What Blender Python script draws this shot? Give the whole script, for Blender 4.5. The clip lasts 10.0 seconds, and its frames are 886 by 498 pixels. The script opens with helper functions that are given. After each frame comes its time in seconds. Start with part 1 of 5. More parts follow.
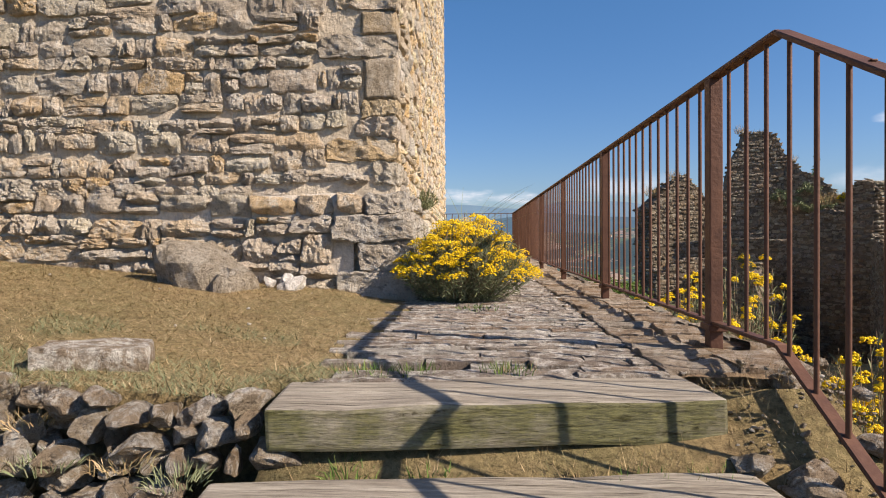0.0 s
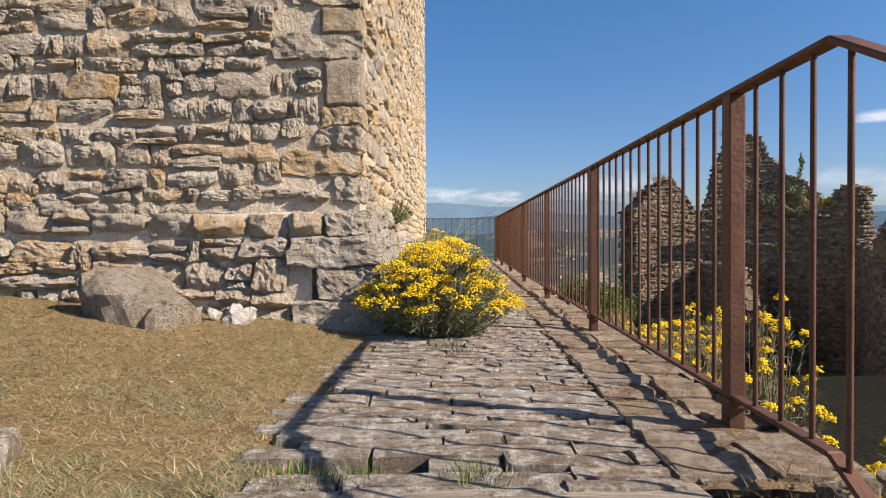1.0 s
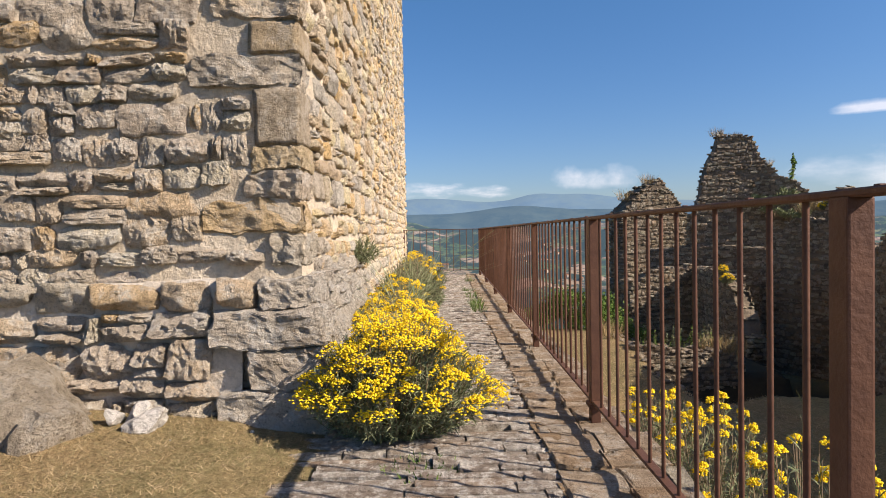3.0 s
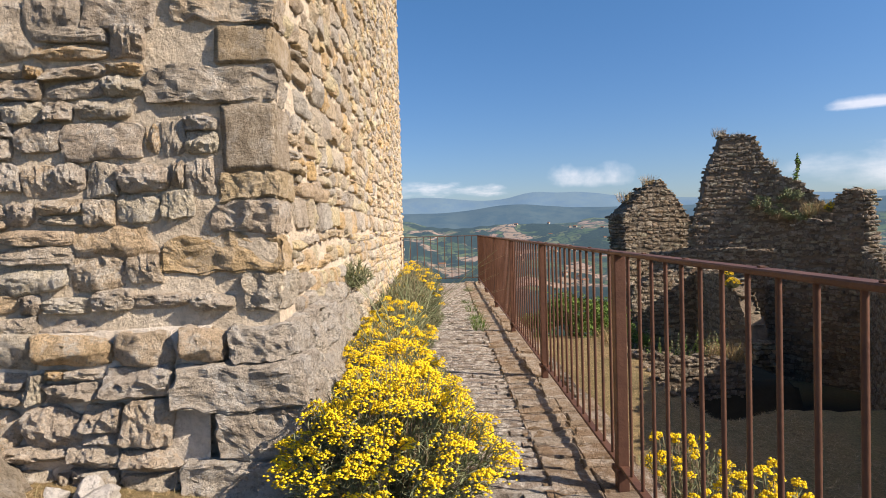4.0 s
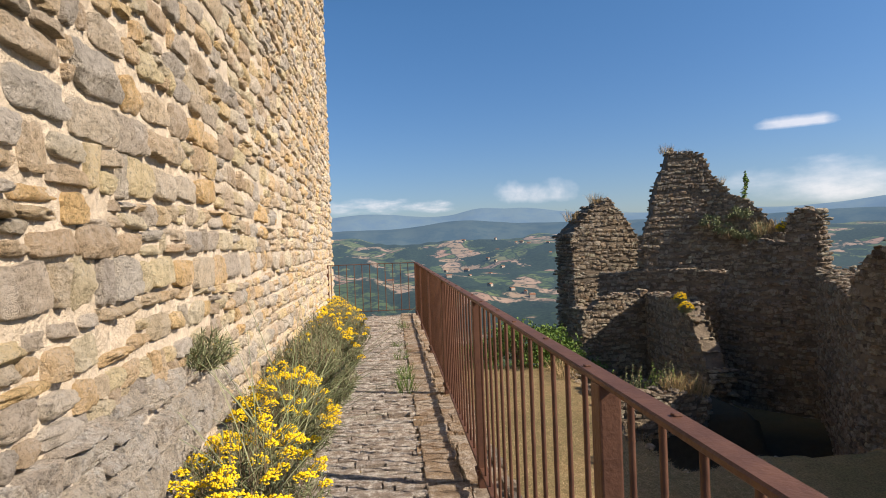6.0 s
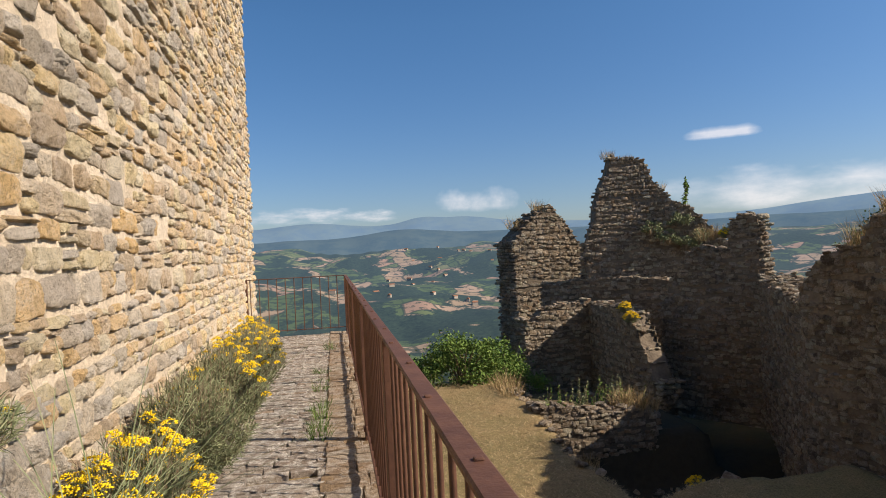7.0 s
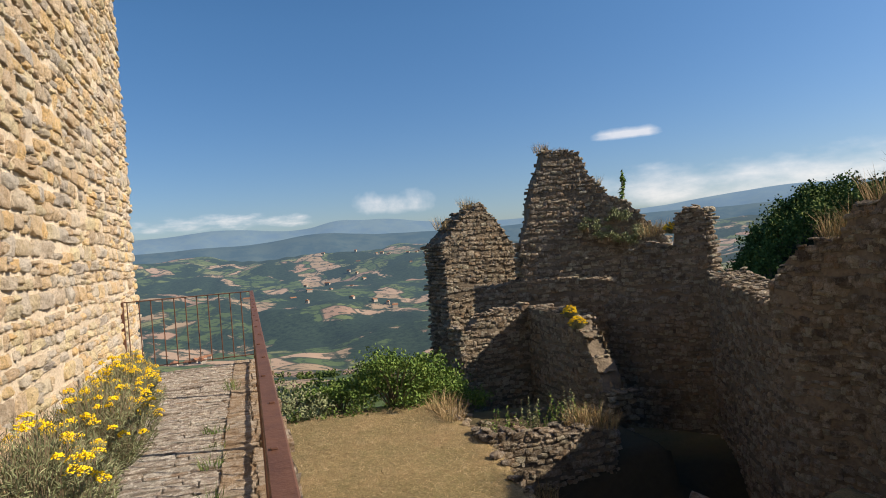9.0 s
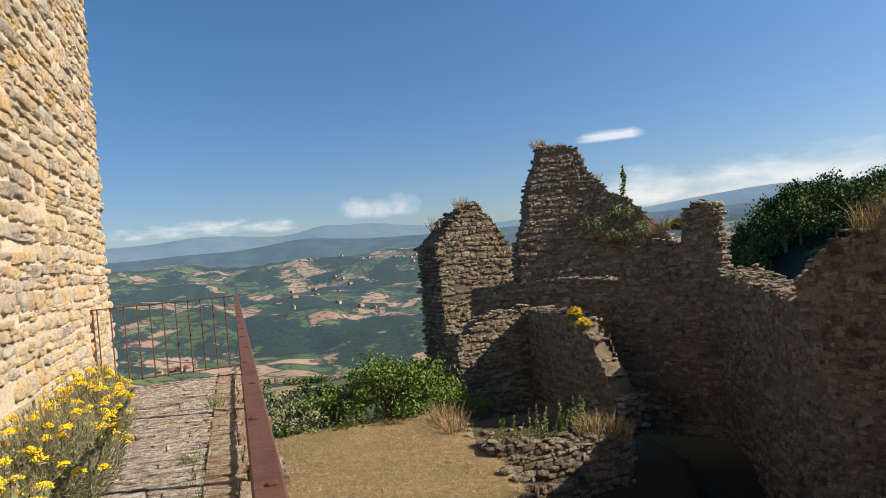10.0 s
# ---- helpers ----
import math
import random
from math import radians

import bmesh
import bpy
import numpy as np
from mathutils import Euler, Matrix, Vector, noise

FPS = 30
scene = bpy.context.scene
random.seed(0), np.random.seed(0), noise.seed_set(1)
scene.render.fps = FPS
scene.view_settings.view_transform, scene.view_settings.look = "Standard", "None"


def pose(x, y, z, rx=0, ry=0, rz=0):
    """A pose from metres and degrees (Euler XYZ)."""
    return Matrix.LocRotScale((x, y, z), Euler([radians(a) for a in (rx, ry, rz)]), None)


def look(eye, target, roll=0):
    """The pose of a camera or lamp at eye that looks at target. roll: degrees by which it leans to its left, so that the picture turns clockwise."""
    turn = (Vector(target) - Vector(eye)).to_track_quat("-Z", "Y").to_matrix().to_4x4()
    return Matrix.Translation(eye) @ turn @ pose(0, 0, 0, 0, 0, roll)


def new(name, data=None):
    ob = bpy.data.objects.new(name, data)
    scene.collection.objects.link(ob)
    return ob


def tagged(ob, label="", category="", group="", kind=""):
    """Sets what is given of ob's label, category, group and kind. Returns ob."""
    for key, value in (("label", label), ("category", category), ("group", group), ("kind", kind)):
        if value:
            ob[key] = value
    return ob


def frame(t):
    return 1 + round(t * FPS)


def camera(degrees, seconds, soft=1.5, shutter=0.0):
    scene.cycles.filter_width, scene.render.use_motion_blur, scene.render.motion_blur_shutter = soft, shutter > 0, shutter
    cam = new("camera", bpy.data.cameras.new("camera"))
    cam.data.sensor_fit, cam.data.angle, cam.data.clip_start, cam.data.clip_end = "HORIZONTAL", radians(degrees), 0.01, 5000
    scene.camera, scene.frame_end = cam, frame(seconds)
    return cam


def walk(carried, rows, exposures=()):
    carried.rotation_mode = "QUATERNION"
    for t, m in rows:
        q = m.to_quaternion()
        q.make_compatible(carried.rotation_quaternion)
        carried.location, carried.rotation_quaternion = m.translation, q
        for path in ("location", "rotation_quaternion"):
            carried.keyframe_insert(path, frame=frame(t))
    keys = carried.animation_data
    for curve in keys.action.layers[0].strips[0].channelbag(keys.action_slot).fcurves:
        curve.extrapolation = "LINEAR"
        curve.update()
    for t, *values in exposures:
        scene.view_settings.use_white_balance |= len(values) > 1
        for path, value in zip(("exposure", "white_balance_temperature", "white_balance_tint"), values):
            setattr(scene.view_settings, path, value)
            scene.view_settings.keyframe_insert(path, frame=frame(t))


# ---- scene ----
cam = camera(70.0, 10.0, soft=1.0)
PATH = [
    (0, (0.584, 0.125, 0.433), (0.479, 2.122, 0.4), -0.5),
    (0.5, (0.553, 0.417, 0.581), (0.491, 2.416, 0.545), -0.3),
    (1, (0.649, 0.626, 0.603), (0.595, 2.625, 0.564), -0.4),
    (1.5, (0.712, 0.861, 0.714), (0.671, 2.86, 0.673), -0.4),
    (2, (0.701, 1.075, 0.808), (0.674, 3.074, 0.765), -0.7),
    (2.5, (0.759, 1.236, 0.877), (0.74, 3.236, 0.826), -0.9),
    (4, (0.738, 1.916, 1.16), (0.735, 3.915, 1.103), -1.6),
    (4.5, (0.743, 2.091, 1.163), (0.75, 4.09, 1.1), -1.4),
    (5, (0.766, 2.339, 1.278), (0.801, 4.338, 1.226), -2.0),
    (6.5, (1.194, 3.86, 1.355), (1.449, 5.843, 1.359), -2.2),
    (7, (1.30, 4.297, 1.372), (1.644, 6.268, 1.381), -2.8),
    (7.5, (1.385, 4.709, 1.415), (1.775, 6.672, 1.421), -3.3),
    (8, (1.437, 5.258, 1.4), (1.933, 7.197, 1.403), -3.6),
    (8.5, (1.452, 5.736, 1.412), (2.025, 7.653, 1.415), -4.1),
    (9, (1.468, 6.127, 1.439), (2.063, 8.038, 1.438), -4.5),
    (9.5, (1.488, 6.56, 1.425), (2.109, 8.463, 1.425), -4.8),
    (10, (1.475, 6.956, 1.376), (2.112, 8.853, 1.383), -5.2),
]
walk(cam, [(t, look(eye, target, roll)) for t, eye, target, roll in PATH],
     [(0, 0.68, 6780, 17), (4.5, 0.70, 6820, 17), (6.5, 0.54, 6950, 16), (8.0, 0.46, 7050, 15), (10, 0.62, 7150, 14)])

# ---- world and sun ----
SUN_TO = Vector((1.4, -0.52, 1.05)).normalized()
world = bpy.data.worlds.new("sky")
scene.world = world
world.use_nodes = True
wn = world.node_tree
sky = wn.nodes.new("ShaderNodeTexSky")
sky.sky_type, sky.sun_disc = "NISHITA", False
sky.sun_elevation = math.asin(SUN_TO.z)
sky.sun_rotation = math.atan2(SUN_TO.x, SUN_TO.y)
sky.altitude, sky.air_density, sky.dust_density, sky.ozone_density = 600, 1.0, 1.1, 3.5
vivid = wn.nodes.new("ShaderNodeHueSaturation")
vivid.inputs["Saturation"].default_value = 1.25
wn.links.new(sky.outputs[0], vivid.inputs["Color"])
# summer haze: the sky pales to a cool blue-grey low down
where_up = wn.nodes.new("ShaderNodeTexCoord")
height = wn.nodes.new("ShaderNodeSeparateXYZ")
haze = wn.nodes.new("ShaderNodeValToRGB")
haze.color_ramp.elements[0].color, haze.color_ramp.elements[0].position = (0.66, 0.71, 0.84, 1), 0.0
haze.color_ramp.elements[1].color, haze.color_ramp.elements[1].position = (1, 1, 1, 1), 0.34
tint = wn.nodes.new("ShaderNodeMix")
tint.data_type, tint.blend_type = "RGBA", "MULTIPLY"
tint.inputs[0].default_value = 1.0
wn.links.new(where_up.outputs["Generated"], height.inputs[0])
wn.links.new(height.outputs[2], haze.inputs[0])
wn.links.new(vivid.outputs[0], tint.inputs[6])
wn.links.new(haze.outputs[0], tint.inputs[7])
wn.links.new(tint.outputs[2], wn.nodes["Background"].inputs[0])
wn.nodes["Background"].inputs[1].default_value = 0.09
sun = new("sun", bpy.data.lights.new("sun", "SUN"))
sun.data.energy, sun.data.angle, sun.data.color = 5.0, radians(0.5), (1.0, 0.91, 0.77)
sun.matrix_world = look((20, -5, 30), Vector((20, -5, 30)) - SUN_TO)


# ---- materials ----
class Mat:
    """Small helper to lay out a node material."""

    def __init__(self, name, rough=0.9, metal=0.0, spec=0.3):
        self.m = bpy.data.materials.new(name)
        self.m.use_nodes = True
        self.t = self.m.node_tree
        self.b = self.t.nodes["Principled BSDF"]
        self.b.inputs["Roughness"].default_value = rough
        self.b.inputs["Metallic"].default_value = metal
        self.b.inputs["Specular IOR Level"].default_value = spec
        self.co = self.n("ShaderNodeNewGeometry").outputs["Position"]

    def n(self, kind):
        return self.t.nodes.new(kind)

    def put(self, sock, v):
        if isinstance(v, bpy.types.NodeSocket):
            self.t.links.new(v, sock)
        elif isinstance(v, tuple) and len(v) == 3 and sock.type == "RGBA":
            sock.default_value = (*v, 1)
        else:
            sock.default_value = v

    def noise(self, scale, detail=4, rough=0.6, co=None, kind="ShaderNodeTexNoise"):
        x = self.n(kind)
        self.put(x.inputs["Vector"], co or self.co)
        x.inputs["Scale"].default_value = scale
        if kind == "ShaderNodeTexNoise":
            x.inputs["Detail"].default_value, x.inputs["Roughness"].default_value = detail, rough
        return x.outputs[0]

    def ramp(self, v, *stops):
        r = self.n("ShaderNodeValToRGB")
        e = r.color_ramp.elements
        while len(e) < len(stops):
            e.new(0.5)
        for k, (p, c) in zip(e, stops):
            k.position, k.color = p, (*c, 1) if isinstance(c, tuple) else (c, c, c, 1)
        self.put(r.inputs[0], v)
        return r.outputs[0]

    def mix(self, f, a, b, mode="MIX"):
        x = self.n("ShaderNodeMix")
        x.data_type, x.blend_type = "RGBA", mode
        self.put(x.inputs[0], f), self.put(x.inputs[6], a), self.put(x.inputs[7], b)
        return x.outputs[2]

    def math(self, op, a, b=0.0):
        x = self.n("ShaderNodeMath")
        x.operation = op
        self.put(x.inputs[0], a), self.put(x.inputs[1], b)
        return x.outputs[0]

    def scaled(self, v):
        x = self.n("ShaderNodeMapping")
        self.put(x.inputs[0], self.co)
        x.inputs["Scale"].default_value = v
        return x.outputs[0]

    def chance(self):
        """A value of its own for each piece, joined or single."""
        a, b = self.n("ShaderNodeObjectInfo").outputs["Random"], self.n("ShaderNodeNewGeometry").outputs["Random Per Island"]
        return self.math("FRACT", self.math("ADD", a, b))

    def colour(self, c):
        self.put(self.b.inputs["Base Color"], c)
        return self

    def bump(self, v, dist=0.01, strength=1.0):
        x = self.n("ShaderNodeBump")
        x.inputs["Distance"].default_value, x.inputs["Strength"].default_value = dist, strength
        self.put(x.inputs["Height"], v)
        self.put(self.b.inputs["Normal"], x.outputs[0])
        return self.m


def stone_material(name, tones, lichen=0.35, dark=0.3, bump=0.02, fine=60, patch=7, spread=0.47, blotch=0.0):
    m = Mat(name, 0.93, 0, 0.15)
    k = len(tones)
    base = m.ramp(m.chance(), *[(i / (k - 1), c) for i, c in enumerate(tones)])
    base = m.mix(0.8, base, m.ramp(m.noise(14, 8, 0.75), (0.3, 0.5), (0.5, 0.96), (0.7, 1.0)), "MULTIPLY")
    if blotch:
        base = m.mix(blotch, base, m.ramp(m.noise(0.9, 7, 0.75), (0.36, (0.42, 0.38, 0.34)), (0.5, (0.9, 0.86, 0.8)), (0.64, (1.0, 1.0, 1.0))), "MULTIPLY")
    pits = m.noise(70, 6, 0.8)
    base = m.mix(0.75, base, m.ramp(pits, (0.36, 0.25), (0.46, 0.95), (0.6, 1.0)), "MULTIPLY")
    speck = m.ramp(m.noise(42, 6, 0.8), (0.42, 0.25), (0.56, 1.0))
    pale = m.math("MULTIPLY", m.math("MULTIPLY", m.ramp(m.noise(patch, 8, 0.75), (spread, 0.0), (spread + 0.1, 1.0)), speck), lichen)
    base = m.mix(pale, base, (0.80, 0.76, 0.68))
    soot = m.math("MULTIPLY", m.ramp(m.noise(19, 9, 0.8), (0.53, 0.0), (0.62, 1.0)), dark)
    base = m.mix(soot, base, (0.07, 0.058, 0.045))
    m.colour(base)
    h = m.math("ADD", m.math("MULTIPLY", m.noise(9, 9, 0.7), 0.7), m.math("MULTIPLY", pits, 0.55))
    h = m.math("ADD", h, m.math("MULTIPLY", m.noise(24, 7, 0.7), 0.75))
    return m.bump(h, bump * 3.6, 1.0)


WARM = [(0.66, 0.6, 0.5), (0.48, 0.42, 0.35), (0.842, 0.714, 0.442), (0.842, 0.578, 0.278), (0.766, 0.561, 0.328), (0.766, 0.646, 0.476), (0.7, 0.63, 0.53), (0.842, 0.714, 0.442), (0.575, 0.459, 0.328), (0.663, 0.491, 0.312), (0.74, 0.58, 0.39), (0.6, 0.53, 0.44), (0.842, 0.613, 0.312)]
GREY = [(0.82, 0.695, 0.539), (0.71, 0.605, 0.479), (0.86, 0.76, 0.575), (0.655, 0.554, 0.443), (0.846, 0.644, 0.407), (0.765, 0.657, 0.539), (0.86, 0.593, 0.3), (0.82, 0.683, 0.515)]
RUIN = [(0.343, 0.275, 0.194), (0.478, 0.39, 0.288), (0.167, 0.136, 0.104), (0.43, 0.31, 0.203), (0.559, 0.526, 0.401), (0.203, 0.164, 0.125), (0.559, 0.479, 0.362)]
m_stone_front = stone_material("weathered_sandstone", GREY, 0.75, 0.4, 0.024)
m_stone_side = stone_material("warm_sandstone", WARM, 0.3, 0.18, 0.016)
m_stone_base = stone_material("lichened_stone", [(0.78, 0.68, 0.54), (0.84, 0.75, 0.62), (0.68, 0.58, 0.46)], 1.0, 0.5, 0.03, spread=0.46)
m_ruin_stone = stone_material("ruin_stone", RUIN, 0.35, 0.4, 0.03, blotch=0.75)
m_flag = stone_material("flagstone", [(0.34, 0.28, 0.22), (0.40, 0.34, 0.28), (0.28, 0.22, 0.17), (0.44, 0.40, 0.34), (0.36, 0.26, 0.18)], 0.8, 0.5, 0.012, patch=13, spread=0.47)
m_pale = stone_material("pale_limestone", [(0.6, 0.55, 0.48), (0.7, 0.66, 0.6)], 0.3, 0.1, 0.01)
m_rubble = stone_material("lichened_rubble", [(0.46, 0.34, 0.23), (0.52, 0.42, 0.30), (0.40, 0.29, 0.18)], 0.9, 0.5, 0.03, patch=13)


def plain_material(name, a, b, scale, bump=0.01, rough=0.95, fine=40.0, stretch=None):
    m = Mat(name, rough, 0, 0.15)
    co = m.scaled(stretch) if stretch else None
    c = m.mix(m.ramp(m.noise(scale, 6, 0.65, co), (0.35, 0.0), (0.65, 1.0)), a, b)
    c = m.mix(0.6, c, m.ramp(m.noise(fine, 5, 0.7, co), (0.3, 0.5), (0.6, 1.0)), "MULTIPLY")
    m.colour(c)
    return m.bump(m.math("ADD", m.noise(fine, 6, 0.7, co), m.noise(scale * 3, 4, 0.6, co)), bump)


m_mortar = plain_material("lime_mortar", (0.73, 0.63, 0.49), (0.60, 0.50, 0.37), 3, 0.03, fine=30)
m_mortar_front = plain_material("grey_lime_mortar", (0.74, 0.66, 0.55), (0.58, 0.50, 0.40), 3, 0.025, fine=30)
m_core = plain_material("rubble_core", (0.24, 0.195, 0.145), (0.14, 0.115, 0.085), 2, 0.05, fine=14)
m_earth = plain_material("dry_earth", (0.24, 0.17, 0.10), (0.15, 0.105, 0.06), 4, 0.03)


def rust_material():
    m = Mat("rusty_iron", 0.62, 0.25, 0.4)
    c = m.mix(m.ramp(m.noise(9, 6, 0.7), (0.35, 0.0), (0.7, 1.0)), (0.09, 0.040, 0.025), (0.155, 0.072, 0.042))
    m.colour(c)
    return m.bump(m.noise(70, 5), 0.002)


m_rust = rust_material()


def leaf_material(name, tones, rough=0.85, clump=0.0):
    m = Mat(name, rough, 0, 0.12)
    k = len(tones)
    c = m.ramp(m.chance(), *[(i / (k - 1), c) for i, c in enumerate(tones)])
    if clump:
        c = m.mix(0.9, c, m.ramp(m.noise(clump, 7, 0.8), (0.36, (0.36, 0.32, 0.26)), (0.5, (0.85, 0.83, 0.74)), (0.62, (1.0, 1.0, 1.0))), "MULTIPLY")
    m.colour(c)
    return m.m


m_flower = leaf_material("yellow_flower", [(0.72, 0.47, 0.012), (0.86, 0.62, 0.025), (0.80, 0.55, 0.015)], 0.7)
m_sage = leaf_material("grey_green_leaf", [(0.14, 0.17, 0.085), (0.20, 0.23, 0.12), (0.27, 0.28, 0.16)])
m_green = leaf_material("green_leaf", [(0.06, 0.12, 0.028), (0.11, 0.18, 0.04), (0.18, 0.25, 0.065)])
m_wood_leaf = leaf_material("dark_tree_leaf", [(0.04, 0.07, 0.02), (0.075, 0.115, 0.03), (0.13, 0.17, 0.045)])
m_straw = leaf_material("dry_straw", [(0.475, 0.338, 0.188), (0.675, 0.525, 0.325), (0.35, 0.25, 0.138), (0.325, 0.3, 0.163), (0.213, 0.15, 0.081), (0.525, 0.388, 0.225)], 0.8, 9.0)
m_twig = leaf_material("twig", [(0.16, 0.12, 0.08), (0.22, 0.17, 0.11)], 0.9)


# ---- mesh helpers ----
def mesh_of(name, verts, faces, mat, smooth=False):
    me = bpy.data.meshes.new(name)
    me.from_pydata([tuple(v) for v in verts], [], faces)
    me.materials.append(mat)
    if smooth:
        me.polygons.foreach_set("use_smooth", [True] * len(me.polygons))
    me.update()
    return me


def thing(name, label, category="", group="", kind="", at=(0, 0, 0)):
    ob = new(name)
    ob.empty_display_size = 0.1
    ob.location = at
    return tagged(ob, label, category, group, kind)


def part(name, me, parent=None, label="", kind="", m=None):
    ob = new(name, me)
    ob.parent = parent
    if m is not None:
        ob.matrix_basis = m
    return tagged(ob, label, kind=kind)


class Bulk:
    """Gathers many small shapes into one mesh."""

    def __init__(self):
        self.v, self.f, self.k = [], [], 0

    def add(self, verts, faces):
        self.v.append(np.asarray(verts, float))
        k = self.k
        self.f.extend([tuple(i + k for i in q) for q in faces])
        self.k += len(verts)

    def mesh(self, name, mat, smooth=False):
        return mesh_of(name, np.concatenate(self.v), self.f, mat, smooth)


def stone_unit(rng, nu=5, nv=4):
    """A rough, roughly squared stone face on a unit square: front near +1, rim buried to -1."""
    if nu > 6:
        us = np.concatenate([[-1, -0.97, -0.88], np.linspace(-0.68, 0.68, nu - 6), [0.88, 0.97, 1]])
        vs = np.concatenate([[-1, -0.945, -0.8], np.linspace(-0.5, 0.5, nv - 6), [0.8, 0.945, 1]])
    else:
        us = np.concatenate([[-1], np.linspace(-0.9, 0.9, nu - 2), [1]])
        vs = np.concatenate([[-1], np.linspace(-0.84, 0.84, nv - 2), [1]])
    cut, lean = rng.uniform(0.0, 0.3, 4), rng.normal(0, 0.07, 4)
    planes = [(rng.normal(0, 0.5), rng.normal(0, 0.5), rng.uniform(0.85, 1.4)) for _ in range(6)]
    seed = Vector(rng.uniform(-50, 50, 3))
    verts = []
    for j, v in enumerate(vs):
        for i, u in enumerate(us):
            c = cut[(u > 0) + 2 * (v > 0)] * (abs(u * v)) ** 3
            n1 = noise.noise_vector(Vector((u * 1.3, v * 0.9, 0)) + seed)
            n2 = noise.noise_vector(Vector((u * 4.5, v * 3, 3)) + seed)
            n3 = noise.noise_vector(Vector((u * 10, v * 7, 6)) + seed)
            x = u * (1 - c) + lean[0] * v + lean[1] * v * v + 0.09 * n1.x + 0.045 * n2.x + 0.02 * n3.x
            y = v * (1 - c) + 0.6 * lean[2] * u + lean[3] * (u * u - 0.4) + 0.15 * n1.y + 0.09 * n2.y + 0.04 * n3.y
            rim = i in (0, nu - 1) or j in (0, nv - 1)
            edge = min((1 - abs(u)) / 0.06, (1 - abs(v)) / 0.11, 1.0)
            top = min([0.9] + [a * u + b * v + k for a, b, k in planes]) + 0.3 * n1.z + 0.26 * n2.z + 0.15 * n3.z
            z = -1.0 if rim else max(0.1, top) - 0.4 * (1 - edge) ** 2
            verts.append((x * 0.5, y * 0.5, z))
    faces = [(j * nu + i, j * nu + i + 1, (j + 1) * nu + i + 1, (j + 1) * nu + i) for j in range(nv - 1) for i in range(nu - 1)]
    return np.array(verts), faces


def blob_unit(rng, flat=0.6):
    bm = bmesh.new()
    bmesh.ops.create_icosphere(bm, subdivisions=2, radius=0.5)
    a = rng.normal(0, 1, (6, 3))
    for v in bm.verts:
        n = v.co.normalized()
        s = 0.92 / (abs(n.x) ** 5 + abs(n.y) ** 5 + abs(n.z) ** 5) ** 0.2
        for k in a:
            d = n.dot(Vector(k).normalized())
            if d > 0.5:
                s = min(s, rng.uniform(0.74, 0.8) / d)
        v.co *= s * (1 + rng.normal(0, 0.05))
        v.co.z *= flat
    verts = np.array([v.co[:] for v in bm.verts])
    bm.verts.index_update()
    faces = [tuple(v.index for v in f.verts) for f in bm.faces]
    bm.free()
    return verts, faces


rs = np.random.RandomState(7)
FINE = [stone_unit(rs, 17, 13) for _ in range(30)]
MID = [stone_unit(rs, 6, 5) for _ in range(30)]
COARSE = [stone_unit(rs, 4, 4) for _ in range(30)]
BLOBS = [blob_unit(rs) for _ in range(10)]


def courses(u0, u1, z0, z1, rng, hs=(0.09, 0.2), ws=(0.12, 0.46), gap=0.018, wave=0.03, rough=2.2, jit=0.006):
    """Places of stones in a wall of uneven courses: centre u, centre z, width, height, tilt."""
    z = z0
    while z < z1:
        h = rng.uniform(*hs)
        u = u0 - rng.uniform(0, 0.2)
        ph, am = rng.uniform(0, 6), rng.uniform(0.2, 1) * wave
        while u < u1:
            w = rng.uniform(*ws) * (0.7 + 0.6 * (h - hs[0]) / (hs[1] - hs[0]))
            if rng.rand() < 0.14:
                w *= rng.uniform(0.35, 0.6)
            zz = z + h / 2 + am * math.sin(u * 1.7 + ph) + rng.normal(0, jit)
            if h > 0.12 and rng.rand() < 0.26:
                k = rng.uniform(0.35, 0.65)
                yield u + w / 2, zz - h / 2 + h * k / 2, w - gap, h * k - gap, rng.normal(0, rough)
                if rng.rand() < 0.4 and w > 0.2:
                    s = rng.uniform(0.35, 0.65)
                    yield u + w * s / 2, zz + h * k / 2, w * s - gap, h * (1 - k) - gap, rng.normal(0, rough)
                    yield u + w * (1 + s) / 2, zz + h * k / 2, w * (1 - s) - gap, h * (1 - k) - gap, rng.normal(0, rough)
                else:
                    yield u + w / 2, zz + h * k / 2, w - gap, h * (1 - k) - gap, rng.normal(0, rough)
            else:
                yield u + w / 2, zz, w - gap, h * rng.uniform(0.78, 1.12) - gap, rng.normal(0, rough)
            u += w
        z += h


def face_pose(o, along, u, z, w, h, d, tilt=0.0, out=0.0):
    """The pose of a stone in a wall face: o a point at its foot, along its horizontal run."""
    a = Vector((*along, 0)).normalized()
    n = a.cross(Vector((0, 0, 1)))
    c = Vector(o) + a * u + Vector((0, 0, z)) + n * out
    m = Matrix((a, (0, 0, 1), n)).transposed().to_4x4()
    return Matrix.Translation(c) @ m @ Matrix.Rotation(radians(tilt), 4, "Z") @ Matrix.Diagonal((w, h, d, 1))


def put_stone(bulk, unit, m):
    v, f = unit
    a = np.array(m)
    bulk.add(v @ a[:3, :3].T + a[:3, 3], f)


